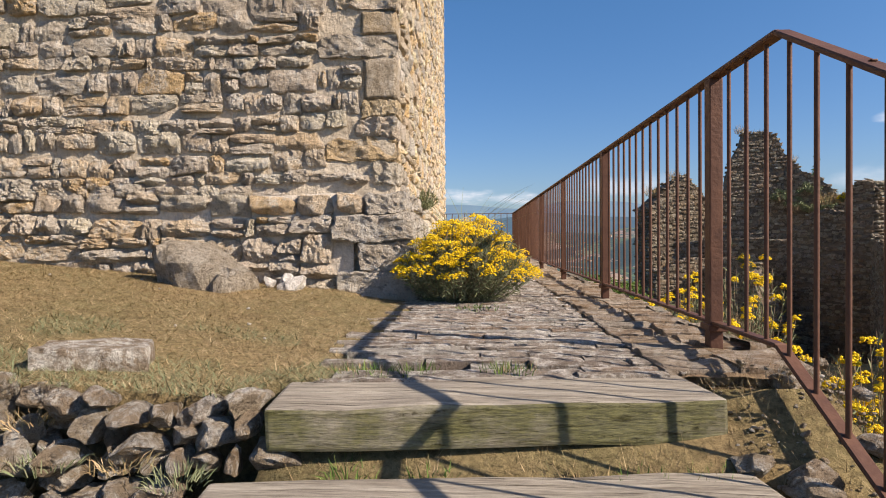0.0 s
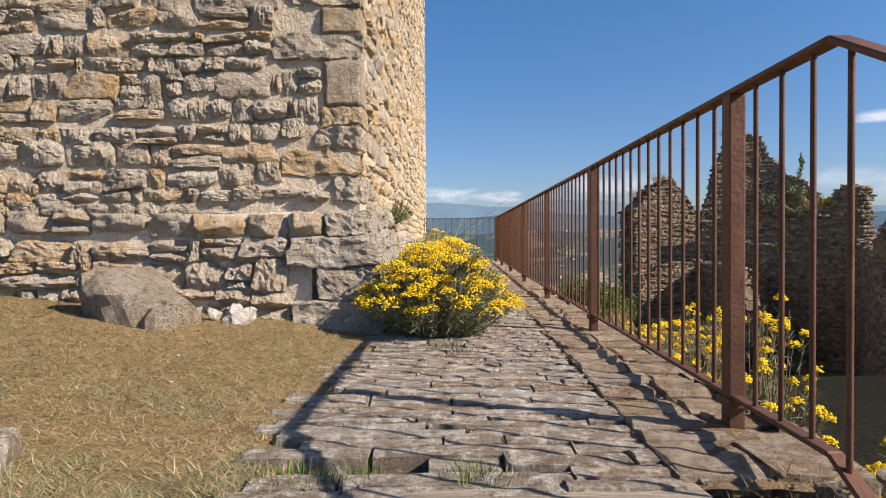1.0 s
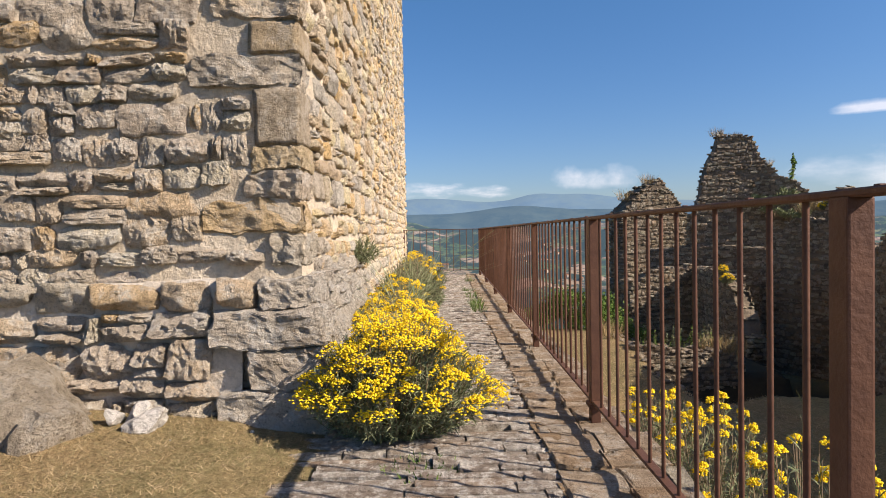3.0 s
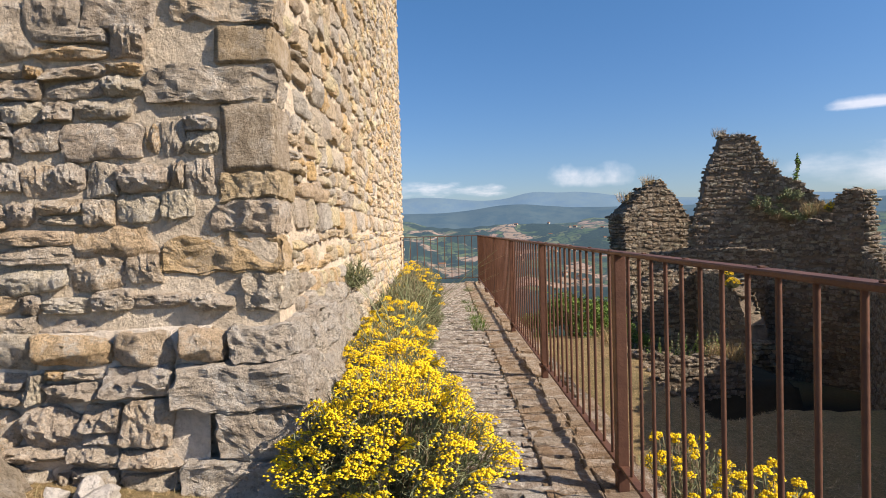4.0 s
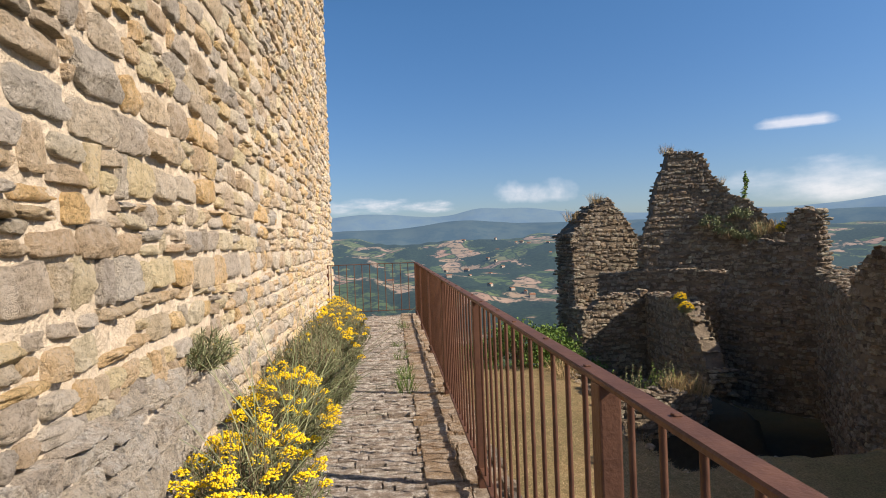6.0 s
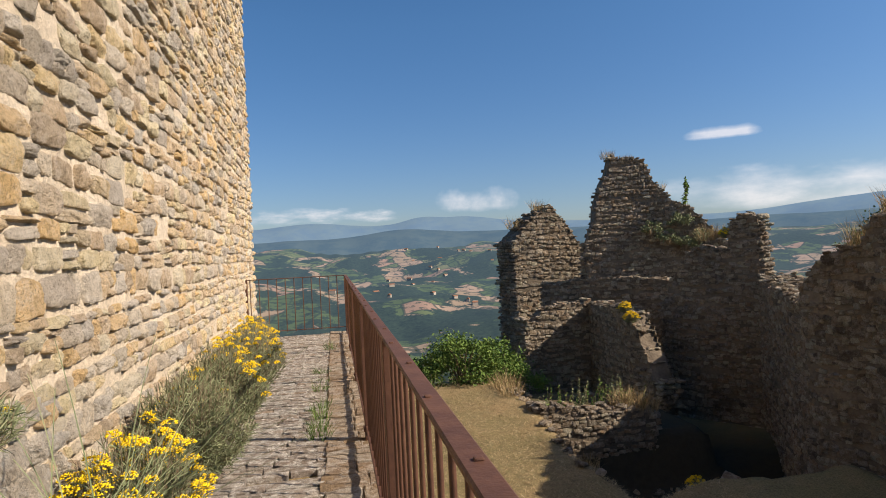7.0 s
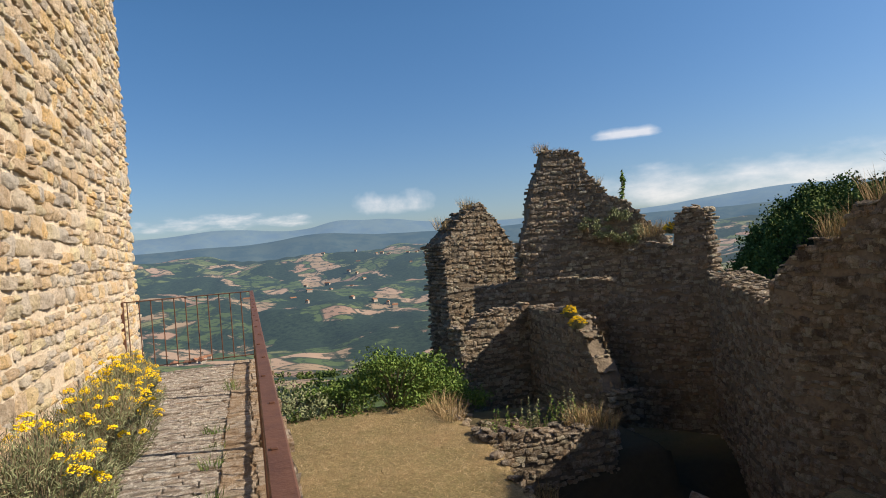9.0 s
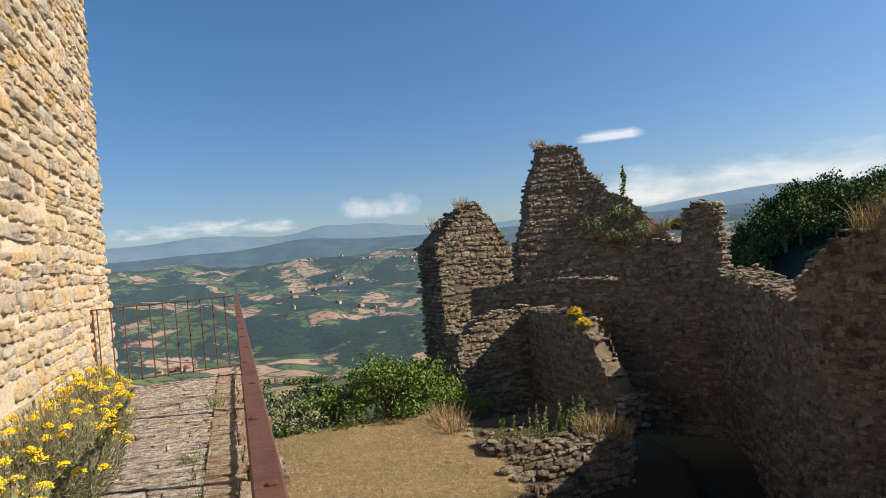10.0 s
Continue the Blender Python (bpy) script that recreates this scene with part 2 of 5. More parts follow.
def box_mesh(name, lo, hi, mat, bevel=0.0, jitter=0.0, cuts=0, seed=0):
    bm = bmesh.new()
    bmesh.ops.create_cube(bm, size=1)
    lo, hi = Vector(lo), Vector(hi)
    for v in bm.verts:
        v.co = Vector([(lo[i] + hi[i]) / 2 + v.co[i] * (hi[i] - lo[i]) for i in range(3)])
    if bevel:
        bmesh.ops.bevel(bm, geom=bm.edges[:], offset=bevel, segments=2, affect="EDGES", profile=0.6)
    if cuts:
        bmesh.ops.subdivide_edges(bm, edges=[e for e in bm.edges if e.calc_length() > max(hi - lo) * 0.3], cuts=cuts, use_grid_fill=True)
    if jitter:
        for v in bm.verts:
            v.co += jitter * noise.noise_vector(v.co * 3.1 + Vector((seed, 0, 0))) + jitter * 0.4 * noise.noise_vector(v.co * 11 + Vector((seed, 3, 0)))
    me = bpy.data.meshes.new(name)
    bm.to_mesh(me)
    bm.free()
    me.materials.append(mat)
    return me


# ---- ground: one sheet from the castle to the far hills ----
def smooth(a, b, x):
    t = np.clip((x - a) / (b - a), 0, 1)
    return t * t * (3 - 2 * t)


def waves(x, y, seed, octaves=5, rough=0.5):
    """Hilly noise between about -1 and 1."""
    r = np.random.RandomState(seed)
    out, amp, k = 0 * x, 1.0, 1.0
    for _ in range(octaves):
        for _ in range(3):
            a, p, q = r.uniform(0, 6.283), r.uniform(0, 6.283), r.uniform(0, 6.283)
            wx = x * math.cos(a) + y * math.sin(a)
            wy = -x * math.sin(a) + y * math.cos(a)
            out = out + amp * 0.4 * np.sin(k * wx + p + 0.9 * np.sin(k * 0.7 * wy + q))
        amp, k = amp * rough, k * 2.03
    return out


def ground_height(x, y):
    wob = 0.03 * waves(x * 0.9, y * 0.9, 3, 4)
    # upper terrace beside the tower, rising away from the walkway
    terrace = -0.045 + 0.047 * smooth(0.4, -0.05, x) + (0.06 + 0.025 * smooth(2.0, 4.5, y)) * np.clip(-x - 0.2, 0, 4) + 0.05 * smooth(0.0, -0.4, x) * smooth(2.2, 4.4, y) + 0.5 * wob
    stairs = np.maximum(-1.8, -(2.15 - y) * 0.52) + 0.02 + 0.3 * wob
    stairs = stairs + 0.05 * smooth(1.24, 1.42, x)
    front = np.where(x < -0.05, -0.75 - 0.15 * (1.8 - y).clip(0, 3), stairs)
    edge = np.where(x < -0.05, 1.86, 2.12)
    upper = np.where(y < edge, front, terrace)
    # lawn below the rail, with the sunken ruin beside it
    lawn = -1.95 + wob * 1.5 + 0.02 * (y - 14)
    pit = -3.4 + 2 * wob
    inpit = smooth(-0.15, 0.35, x - 5.1 - 0.1 * np.sin(y * 2.1)) * smooth(16.15, 15.85, y) * smooth(12.2, 13.0, y + 0.15 * np.sin(x * 2.7))
    inpit = np.maximum(inpit, smooth(8.55, 8.9, x) * smooth(21.0, 20.4, y))
    sunk = smooth(5.15, 5.6, x + 0.1 * np.sin(y * 3)) * smooth(15.9, 16.1, y) * smooth(23.5, 21.5, y)
    low = lawn + (-2.45 - lawn) * sunk
    low = low + (pit - low) * inpit
    low = low + (-1.6 - 0.0 * x) * smooth(9.2, 9.6, x) * smooth(17, 15, y)
    bank = -0.5 - 1.5 * smooth(2.15, 2.8, x + 0.25 * np.sin(1.7 * y)) * 1.0 + wob
    low = np.where(y < 6.6, np.maximum(low, bank + (low - bank) * smooth(5.6, 6.5, y) - np.maximum(0, 1.9 - y) * 0.45), low)
    upper = np.where(y > 15.97, -2.4 - 0.3 * (y - 16), upper)
    near = np.where(x < 1.52 + 0.16 * smooth(2.5, 2.2, y), upper, low)
    # the hill's flank, the valley and the far slopes
    cx, cy = x - 2.0, y - 6.0
    r = np.hypot(cx, cy)
    az = np.arctan2(cx, cy)
    prof = np.interp(r, [0, 14, 26, 60, 150, 350, 700, 1200, 1800, 2500, 3200, 3900, 4500, 6900],
                     [-2, -2.2, -7, -26, -62, -95, -128, -150, -140, -95, -30, 40, 90, 120])
    hill = np.interp(r, [40, 200, 600, 1500, 3000, 5000], [1, 6, 24, 42, 42, 26]) * waves(x / 230, y / 230, 11, 5)
    far = prof + hill * smooth(30, 150, r)
    # the wooded spur across the gully
    spur = smooth(0.52, 0.84, az) * smooth(2.6, 1.6, az) * np.exp(-((r - 160) / 60) ** 2) * 63
    far = far + spur
    mix = smooth(13.0, 17.5, np.maximum(np.abs(x - 3) * 0.95, np.abs(y - 5.5)))
    return near + (far - near) * mix


def axis(lo, hi, step, reach, grow):
    mid = list(np.arange(lo, hi + 1e-6, step))
    d, s, up, dn = step, step, [], []
    p = q = 0.0
    while p < reach:
        d *= grow
        p += d
        up.append(hi + p), dn.append(lo - p)
    return np.array(dn[::-1] + mid + up)


def build_ground():
    xs, ys = axis(-8, 15, 0.16, 4600, 1.062), axis(-6, 27, 0.16, 4600, 1.062)
    X, Y = np.meshgrid(xs, ys)
    Z = ground_height(X, Y)
    nx, ny = len(xs), len(ys)
    co = np.stack([X, Y, Z], -1).reshape(-1, 3)
    i = (np.arange(ny - 1)[:, None] * nx + np.arange(nx - 1)[None]).reshape(-1)
    quads = np.stack([i, i + 1, i + nx + 1, i + nx], 1)
    mid = co[quads].mean(1)
    far = np.hypot(mid[:, 0], mid[:, 1]) > 330
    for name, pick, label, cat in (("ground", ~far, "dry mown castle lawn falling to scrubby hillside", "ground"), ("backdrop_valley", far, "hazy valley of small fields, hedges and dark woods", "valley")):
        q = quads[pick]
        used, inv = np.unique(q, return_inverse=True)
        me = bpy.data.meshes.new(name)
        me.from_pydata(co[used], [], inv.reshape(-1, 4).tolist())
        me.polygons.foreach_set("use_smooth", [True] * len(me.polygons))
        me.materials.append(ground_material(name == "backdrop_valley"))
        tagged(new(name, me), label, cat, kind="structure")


def ground_material(distant):
    m = Mat("ground_cover", 0.95, 0, 0.1)
    sep = m.n("ShaderNodeSeparateXYZ")
    m.put(sep.inputs[0], m.co)
    dist = m.n("ShaderNodeVectorMath")
    dist.operation = "LENGTH"
    m.put(dist.inputs[0], m.scaled((1, 1, 0)))
    d = dist.outputs["Value"]
    # near: mown hay, with greener and barer patches
    hay = m.mix(m.ramp(m.noise(1.1, 6, 0.7), (0.38, 0.0), (0.62, 1.0)), (0.46, 0.325, 0.17), (0.34, 0.275, 0.13))
    hay = m.mix(m.ramp(m.noise(0.45, 5, 0.7), (0.42, 0.0), (0.6, 0.7)), hay, (0.27, 0.24, 0.115))
    hay = m.mix(m.ramp(m.noise(6, 6, 0.75), (0.55, 0.0), (0.66, 0.6)), hay, (0.21, 0.145, 0.08))
    hay = m.mix(0.85, hay, m.ramp(m.noise(38, 7, 0.8), (0.34, 0.25), (0.62, 1.0)), "MULTIPLY")
    # far: a patchwork of fields, hedged by woods
    warp = m.n("ShaderNodeVectorMath")
    warp.operation = "ADD"
    nz = m.n("ShaderNodeTexNoise")
    m.put(nz.inputs["Vector"], m.co)
    nz.inputs["Scale"].default_value = 0.006
    amp = m.n("ShaderNodeVectorMath")
    amp.operation = "SCALE"
    m.put(amp.inputs[0], nz.outputs["Color"])
    amp.inputs["Scale"].default_value = 70
    m.put(warp.inputs[0], m.scaled((1, 1, 0))), m.put(warp.inputs[1], amp.outputs[0])
    vor = m.n("ShaderNodeTexVoronoi")
    m.put(vor.inputs["Vector"], warp.outputs[0])
    vor.inputs["Scale"].default_value = 0.0115
    cell = m.n("ShaderNodeSeparateColor")
    m.put(cell.inputs[0], vor.outputs["Color"])
    field = m.ramp(cell.outputs[0], (0.0, (0.07, 0.105, 0.042)), (0.24, (0.11, 0.14, 0.055)), (0.40, (0.30, 0.22, 0.14)), (0.52, (0.075, 0.11, 0.045)), (0.66, (0.35, 0.25, 0.17)), (0.78, (0.17, 0.18, 0.085)), (0.91, (0.29, 0.19, 0.13)))
    field.node.color_ramp.interpolation = "CONSTANT"
    field = m.mix(0.4, field, m.ramp(m.noise(0.03, 6, 0.7), (0.3, 0.5), (0.7, 1.0)), "MULTIPLY")
    woods = m.ramp(m.noise(0.0045, 9, 0.66), (0.48, 0.0), (0.50, 1.0))
    tree = m.ramp(m.noise(0.09, 5, 0.7), (0.35, (0.012, 0.024, 0.018)), (0.65, (0.032, 0.052, 0.032)))
    land = m.mix(woods, field, tree)
    land = m.mix(m.ramp(m.noise(0.04, 4, 0.6), (0.55, 0.0), (0.59, 0.8)), land, tree)
    hedge = m.n("ShaderNodeTexVoronoi")
    hedge.feature = "DISTANCE_TO_EDGE"
    m.put(hedge.inputs["Vector"], warp.outputs[0])
    hedge.inputs["Scale"].default_value = 0.0115
    land = m.mix(m.ramp(hedge.outputs["Distance"], (0.03, 0.8), (0.06, 0.0)), land, tree)
    flank = m.mix(m.ramp(m.noise(0.025, 7, 0.7), (0.5, 0.0), (0.54, 1.0)), tree, (0.12, 0.15, 0.05))
    c = m.mix(m.ramp(m.math("DIVIDE", d, 100.0), (0.24, 0.0), (0.3, 1.0)), hay, flank)
    c = m.mix(m.ramp(m.math("DIVIDE", d, 1000.0), (0.15, 0.0), (0.22, 1.0)), c, land)
    # shade of the sunken ruin painted into the soil colour, by height
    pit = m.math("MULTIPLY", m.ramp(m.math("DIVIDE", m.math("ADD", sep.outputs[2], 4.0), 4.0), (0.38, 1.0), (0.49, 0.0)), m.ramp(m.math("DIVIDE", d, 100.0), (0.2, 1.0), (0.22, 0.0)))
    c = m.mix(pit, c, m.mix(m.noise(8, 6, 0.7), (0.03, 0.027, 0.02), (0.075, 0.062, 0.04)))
    m.colour(c)
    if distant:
        # haze painted over the far valley as a blue glow that grows with distance
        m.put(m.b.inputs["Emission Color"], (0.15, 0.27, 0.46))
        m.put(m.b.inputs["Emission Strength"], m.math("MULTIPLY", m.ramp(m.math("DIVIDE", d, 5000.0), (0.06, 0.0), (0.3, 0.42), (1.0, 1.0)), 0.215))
    h = m.math("ADD", m.noise(70, 6, 0.75), m.noise(9, 4))
    return m.bump(h, 0.02)


build_ground()

# ---- far mountains and clouds ----
def range_mesh(name, dist, az0, az1, height, seed, mat, base=-60):
    verts, faces = [], []
    n = 160
    az = np.linspace(az0, az1, n)
    h = height(az) + 9 * waves(az * 9, az * 0, seed, 5, 0.55)
    for a, z in zip(az, h):
        for k, (dr, f) in enumerate(((-500, 0.0), (-330, 0.45), (-170, 0.75), (0, 1.0), (150, 0.6))):
            zz = base + (z - base) * f + (0 if k in (0, 3) else 9 * math.sin(a * 41 + k * 2) + 7 * math.sin(a * 97 + k))
            verts.append((2 + (dist + dr) * math.sin(a), 6 + (dist + dr) * math.cos(a), zz))
    for i in range(n - 1):
        for k in range(4):
            faces.append((i * 5 + k, i * 5 + k + 1, i * 5 + k + 6, i * 5 + k + 5))
    return mesh_of(name, verts, faces, mat, True)


# distance haze is painted in: bluish base tones and an even blue glow
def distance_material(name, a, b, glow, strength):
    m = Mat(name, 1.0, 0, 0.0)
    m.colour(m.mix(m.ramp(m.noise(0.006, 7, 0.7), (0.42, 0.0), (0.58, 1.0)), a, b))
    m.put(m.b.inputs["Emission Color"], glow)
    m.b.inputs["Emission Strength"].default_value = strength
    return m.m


def bump_sum(*rows):
    return lambda az: sum(h * np.exp(-((az - c) / w) ** 2) for c, w, h in rows)


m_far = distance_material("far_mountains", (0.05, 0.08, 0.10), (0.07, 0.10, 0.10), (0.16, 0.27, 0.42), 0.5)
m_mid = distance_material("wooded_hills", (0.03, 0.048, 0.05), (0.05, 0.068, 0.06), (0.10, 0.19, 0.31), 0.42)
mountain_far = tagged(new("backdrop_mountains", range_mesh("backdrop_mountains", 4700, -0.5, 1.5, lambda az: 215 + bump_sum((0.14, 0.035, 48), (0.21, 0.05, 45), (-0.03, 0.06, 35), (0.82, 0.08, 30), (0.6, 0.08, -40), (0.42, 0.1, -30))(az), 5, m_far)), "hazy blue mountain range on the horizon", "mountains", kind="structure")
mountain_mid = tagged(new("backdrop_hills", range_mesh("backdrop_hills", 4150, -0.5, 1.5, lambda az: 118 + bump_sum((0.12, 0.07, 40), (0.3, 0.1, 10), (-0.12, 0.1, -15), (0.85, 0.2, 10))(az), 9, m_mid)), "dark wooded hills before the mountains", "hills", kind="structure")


def cloud_material(name, seed, scale, lo, hi, ragged):
    m = Mat(name, 1.0)
    tc = m.n("ShaderNodeTexCoord").outputs["UV"]
    mp = m.n("ShaderNodeMapping")
    m.put(mp.inputs[0], tc)
    mp.inputs["Location"].default_value = (seed, seed * 0.7, 0)
    mp.inputs["Scale"].default_value = (scale * 1.1, scale * 0.34, 1)
    nz = m.noise(1.0, 8, 0.6, mp.outputs[0])
    sp = m.n("ShaderNodeSeparateXYZ")
    m.put(sp.inputs[0], tc)
    env_v = m.ramp(sp.outputs[1], (0.0, 0.0), (0.22, 0.9), (0.5, 1.0), (1.0, 0.0))
    env_u = m.ramp(sp.outputs[0], (0.0, 0.0), (0.25, 1.0), (0.75, 1.0), (1.0, 0.0))
    puff = m.ramp(nz, (0.3, 0.0), (0.7, 1.0))
    a = m.math("ADD", m.math("MULTIPLY", m.math("MULTIPLY", env_v, env_u), 0.75), m.math("MULTIPLY", m.math("SUBTRACT", puff, 0.62), ragged))
    a = m.math("MULTIPLY", a, m.ramp(m.math("MULTIPLY", env_v, env_u), (0.02, 0.0), (0.3, 1.0)))
    alpha = m.ramp(a, (lo, 0.0), (hi + 0.15, 0.58))
    em, tr, mx = m.n("ShaderNodeEmission"), m.n("ShaderNodeBsdfTransparent"), m.n("ShaderNodeMixShader")
    m.put(em.inputs[0], m.ramp(a, (lo, (0.62, 0.72, 0.83)), (min(1, hi + 0.2), (0.92, 0.93, 0.95))))
    em.inputs[1].default_value = 0.8
    m.put(mx.inputs[0], alpha), m.put(mx.inputs[1], tr.outputs[0]), m.put(mx.inputs[2], em.outputs[0])
    m.put(m.t.nodes["Material Output"].inputs[0], mx.outputs[0])
    return m.m


def cloud(az0, az1, el0, el1, seed, scale=5.0, lo=0.42, hi=0.72, ragged=1.1, dist=4800):
    n, verts, faces = 24, [], []
    for i in range(n + 1):
        a = radians(az0 + (az1 - az0) * i / n)
        for e in (el0, el1):
            verts.append((2 + dist * math.sin(a), 6 + dist * math.cos(a), 1.4 + dist * math.tan(radians(e))))
    for i in range(n):
        faces.append((2 * i, 2 * i + 2, 2 * i + 3, 2 * i + 1))
    me = mesh_of("cloud", verts, faces, cloud_material("cloud", seed, scale, lo, hi, ragged))
    uv = me.uv_layers.new()
    for p in me.polygons:
        for li, vi in zip(p.loop_indices, p.vertices):
            uv.data[li].uv = (vi // 2 / n, vi % 2)
    ob = tagged(new("backdrop_cloud", me), "white cumulus bank low over the horizon", "cloud", kind="structure")
    ob.visible_shadow = False
    return ob


cloud(26, 66, 1.6, 6.6, 3.0, 6, 0.08, 0.7, 0.75)
cloud(30, 38, 8.1, 9.5, 8.0, 1.6, 0.2, 0.6, 0.45)
cloud(8.5, 17.5, 3.3, 6.0, 2.3, 3.2, 0.12, 0.8, 0.65)
cloud(-12, 9, 2.8, 4.8, 5.5, 7, 0.25, 1.1, 0.9)

# ---- tower ----
C0 = Vector((0.0, 4.72, 0))          # corner beside the walkway
FRONT = Vector((-3.6, -0.06, 0)).normalized()
SIDE = Vector((-0.275, 12.58, 0)).normalized()
FL, SL, TOP = 6.5, 12.6, 9.0
tower = thing("castle_tower", "square castle tower of coursed sandstone rubble with dressed corner blocks", "tower")
nf, ns = Vector((-FRONT.y, FRONT.x, 0)), Vector((SIDE.y, -SIDE.x, 0))
if nf.y > 0:
    nf = -nf
rt = np.random.RandomState(21)


def tower_core():
    a, b, c, d = C0, C0 + FRONT * FL, C0 + FRONT * FL + SIDE * SL, C0 + SIDE * SL
    k = Bulk()
    for p, q, out, fine in ((a, b, nf, 1), (d, a, ns, 1), (b, c, -ns, 0), (c, d, -nf, 0)):
        nu, nz = (int((q - p).length / 0.05), 150) if fine else (2, 2)
        zs = np.concatenate([np.linspace(-1.2, 6.5, nz), [TOP]])
        verts = []
        for z in zs:
            for i in range(nu + 1):
                v = p + (q - p) * (i / nu) + Vector((0, 0, z))
                if fine and 0 < i < nu and z < 6.4:
                    v = v + out * (0.001 + 0.011 * noise.noise(v * 9) + 0.012 * noise.noise(v * 2.3) + 0.006 * noise.noise(v * 27))
                verts.append(v[:])
        k.add(verts, [(j * (nu + 1) + i, j * (nu + 1) + i + 1, (j + 1) * (nu + 1) + i + 1, (j + 1) * (nu + 1) + i) for j in range(len(zs) - 1) for i in range(nu)])
    k.add([(p.x, p.y, TOP) for p in (a, b, c, d)], [(3, 2, 1, 0)])
    return k.mesh("wall_core", m_mortar, True)


part("wall_core", tower_core(), tower, "cream lime mortar")


def quoin(z, h, along_front, along_side, out, mat=None):
    """A dressed block that turns the corner."""
    bm = bmesh.new()
    bmesh.ops.create_cube(bm, size=1)
    for v in bm.verts:
        f = along_front if v.co.x < 0 else -out
        s = along_side if v.co.y > 0 else -out
        p = C0 + FRONT * f + SIDE * s
        v.co = Vector((p.x, p.y, z + h / 2 + v.co.z * (h - 0.006)))
    bmesh.ops.bevel(bm, geom=bm.edges[:], offset=0.009, segments=2, affect="EDGES")
    bmesh.ops.subdivide_edges(bm, edges=[e for e in bm.edges if e.calc_length() > 0.1], cuts=11, use_grid_fill=True)
    for v in bm.verts:
        v.co += (0.014 * noise.noise_vector(v.co * 4) + 0.010 * noise.noise_vector(v.co * 13) + 0.006 * noise.noise_vector(v.co * 34)) * (1.9 if mat else 0.55)
    for f in bm.faces:
        f.smooth = mat is None
    me = bpy.data.meshes.new("quoin")
    bm.to_mesh(me)
    bm.free()
    me.materials.append(mat or m_quoin)
    return me


FOOT = []
zf = -0.3
for hf, lf, ls, of in ((0.26, 0.30, 0.26, 0.13), (0.24, 0.42, 0.3, 0.15), (0.22, 0.26, 0.4, 0.12), (0.19, 0.44, 0.26, 0.13), (0.16, 0.22, 0.34, 0.08)):
    FOOT.append((zf, zf + hf, lf, ls, of))
    zf += hf
m_quoin = stone_material("dressed_sandstone", [(0.50, 0.41, 0.28), (0.56, 0.47, 0.33), (0.46, 0.38, 0.28), (0.56, 0.42, 0.25), (0.52, 0.46, 0.37)], 0.35, 0.15, 0.012)
m_ochre = stone_material("ochre_sandstone", [(0.74, 0.53, 0.29), (0.70, 0.55, 0.34)], 0.25, 0.25, 0.018)
# the corner blocks from the footing up: height, run along the front, run along the side, stone
BLOCKS = ((0.17, 0.17, 0.30, m_stone_front), (0.17, 0.50, 0.22, m_ochre), (0.14, 0.28, 0.20, m_stone_front), (0.135, 0.25, 0.30, m_ochre),
          (0.30, 0.225, 0.24, None), (0.17, 0.55, 0.20, m_stone_front), (0.17, 0.24, 0.35, None), (0.15, 0.42, 0.22, m_stone_front),
          (0.14, 0.26, 0.32, m_ochre), (0.19, 0.38, 0.24, None))
QUOINS = []
z = 0.83
for k in range(26):
    if k < len(BLOCKS):
        h, lf, ls, mt = BLOCKS[k]
    else:
        h, mt = rt.uniform(0.13, 0.28), (m_stone_front, None, m_ochre)[k % 3]
        lf, ls = (rt.uniform(0.3, 0.55), rt.uniform(0.16, 0.26)) if k % 2 else (rt.uniform(0.18, 0.28), rt.uniform(0.28, 0.5))
    QUOINS.append((z, z + h, lf, ls))
    part("quoin", quoin(z, h, lf, ls, 0.016 + rt.uniform(0, 0.012), mt), tower, "smooth dressed sandstone corner block" if mt is None else "rough sandstone corner block")
    z += h


for a, e, lf, ls, of in FOOT:
    part("footing_block", quoin(a, e - a, lf, ls, of, m_stone_base), tower, "lichened footing block at the corner")


def quoin_reach(z, h, which):
    """How far the corner blocks at this height run along the face."""
    reach = [(lf, ls)[which] for a, b, lf, ls in QUOINS if a - 0.01 < z + h / 2 and z - h / 2 < b + 0.01]
    return max(reach) if reach else 0.0


def near_face(along, normal, u0, u1, zlo, zhi, mat, seed, near, base, which, hs, ws, gap, deep):
    rng = np.random.RandomState(seed)
    shared = [mesh_of("stone", v, f, mat, which == 1) for v, f in FINE]
    rest = Bulk()
    made = 0
    side = -1 if which == 0 else 1
    for u, z, w, h, tilt in courses(u0, u1, zlo, zhi, rng, hs, ws, gap):
        if z < 0.76 and u < (9, 2.7)[which]:
            continue
        lo = quoin_reach(z, h, which) + 0.012
        if u - w / 2 < lo:
            hi = u + w / 2
            if hi - lo < 0.07:
                continue
            u, w = (lo + hi) / 2, hi - lo
        if which == 1 and rng.rand() < 0.03:
            continue
        o = C0 + normal * rng.uniform(0.0, 0.02)
        a = Vector((normal.y * -1, normal.x, 0))
        m = face_pose(o, (a.x, a.y), u * (1 if a.dot(along) > 0 else -1), z, w, h, rng.uniform(*deep), tilt)
        i = rng.randint(len(FINE))
        if near(u, z) and made < 300:
            part("stone", shared[i], tower, m=m)
            made += 1
        else:
            put_stone(rest, FINE[i] if z < 4.6 else MID[i], m)
    part(base, rest.mesh(base, mat, which == 1), tower, "coursed rubble facing", "stuff")


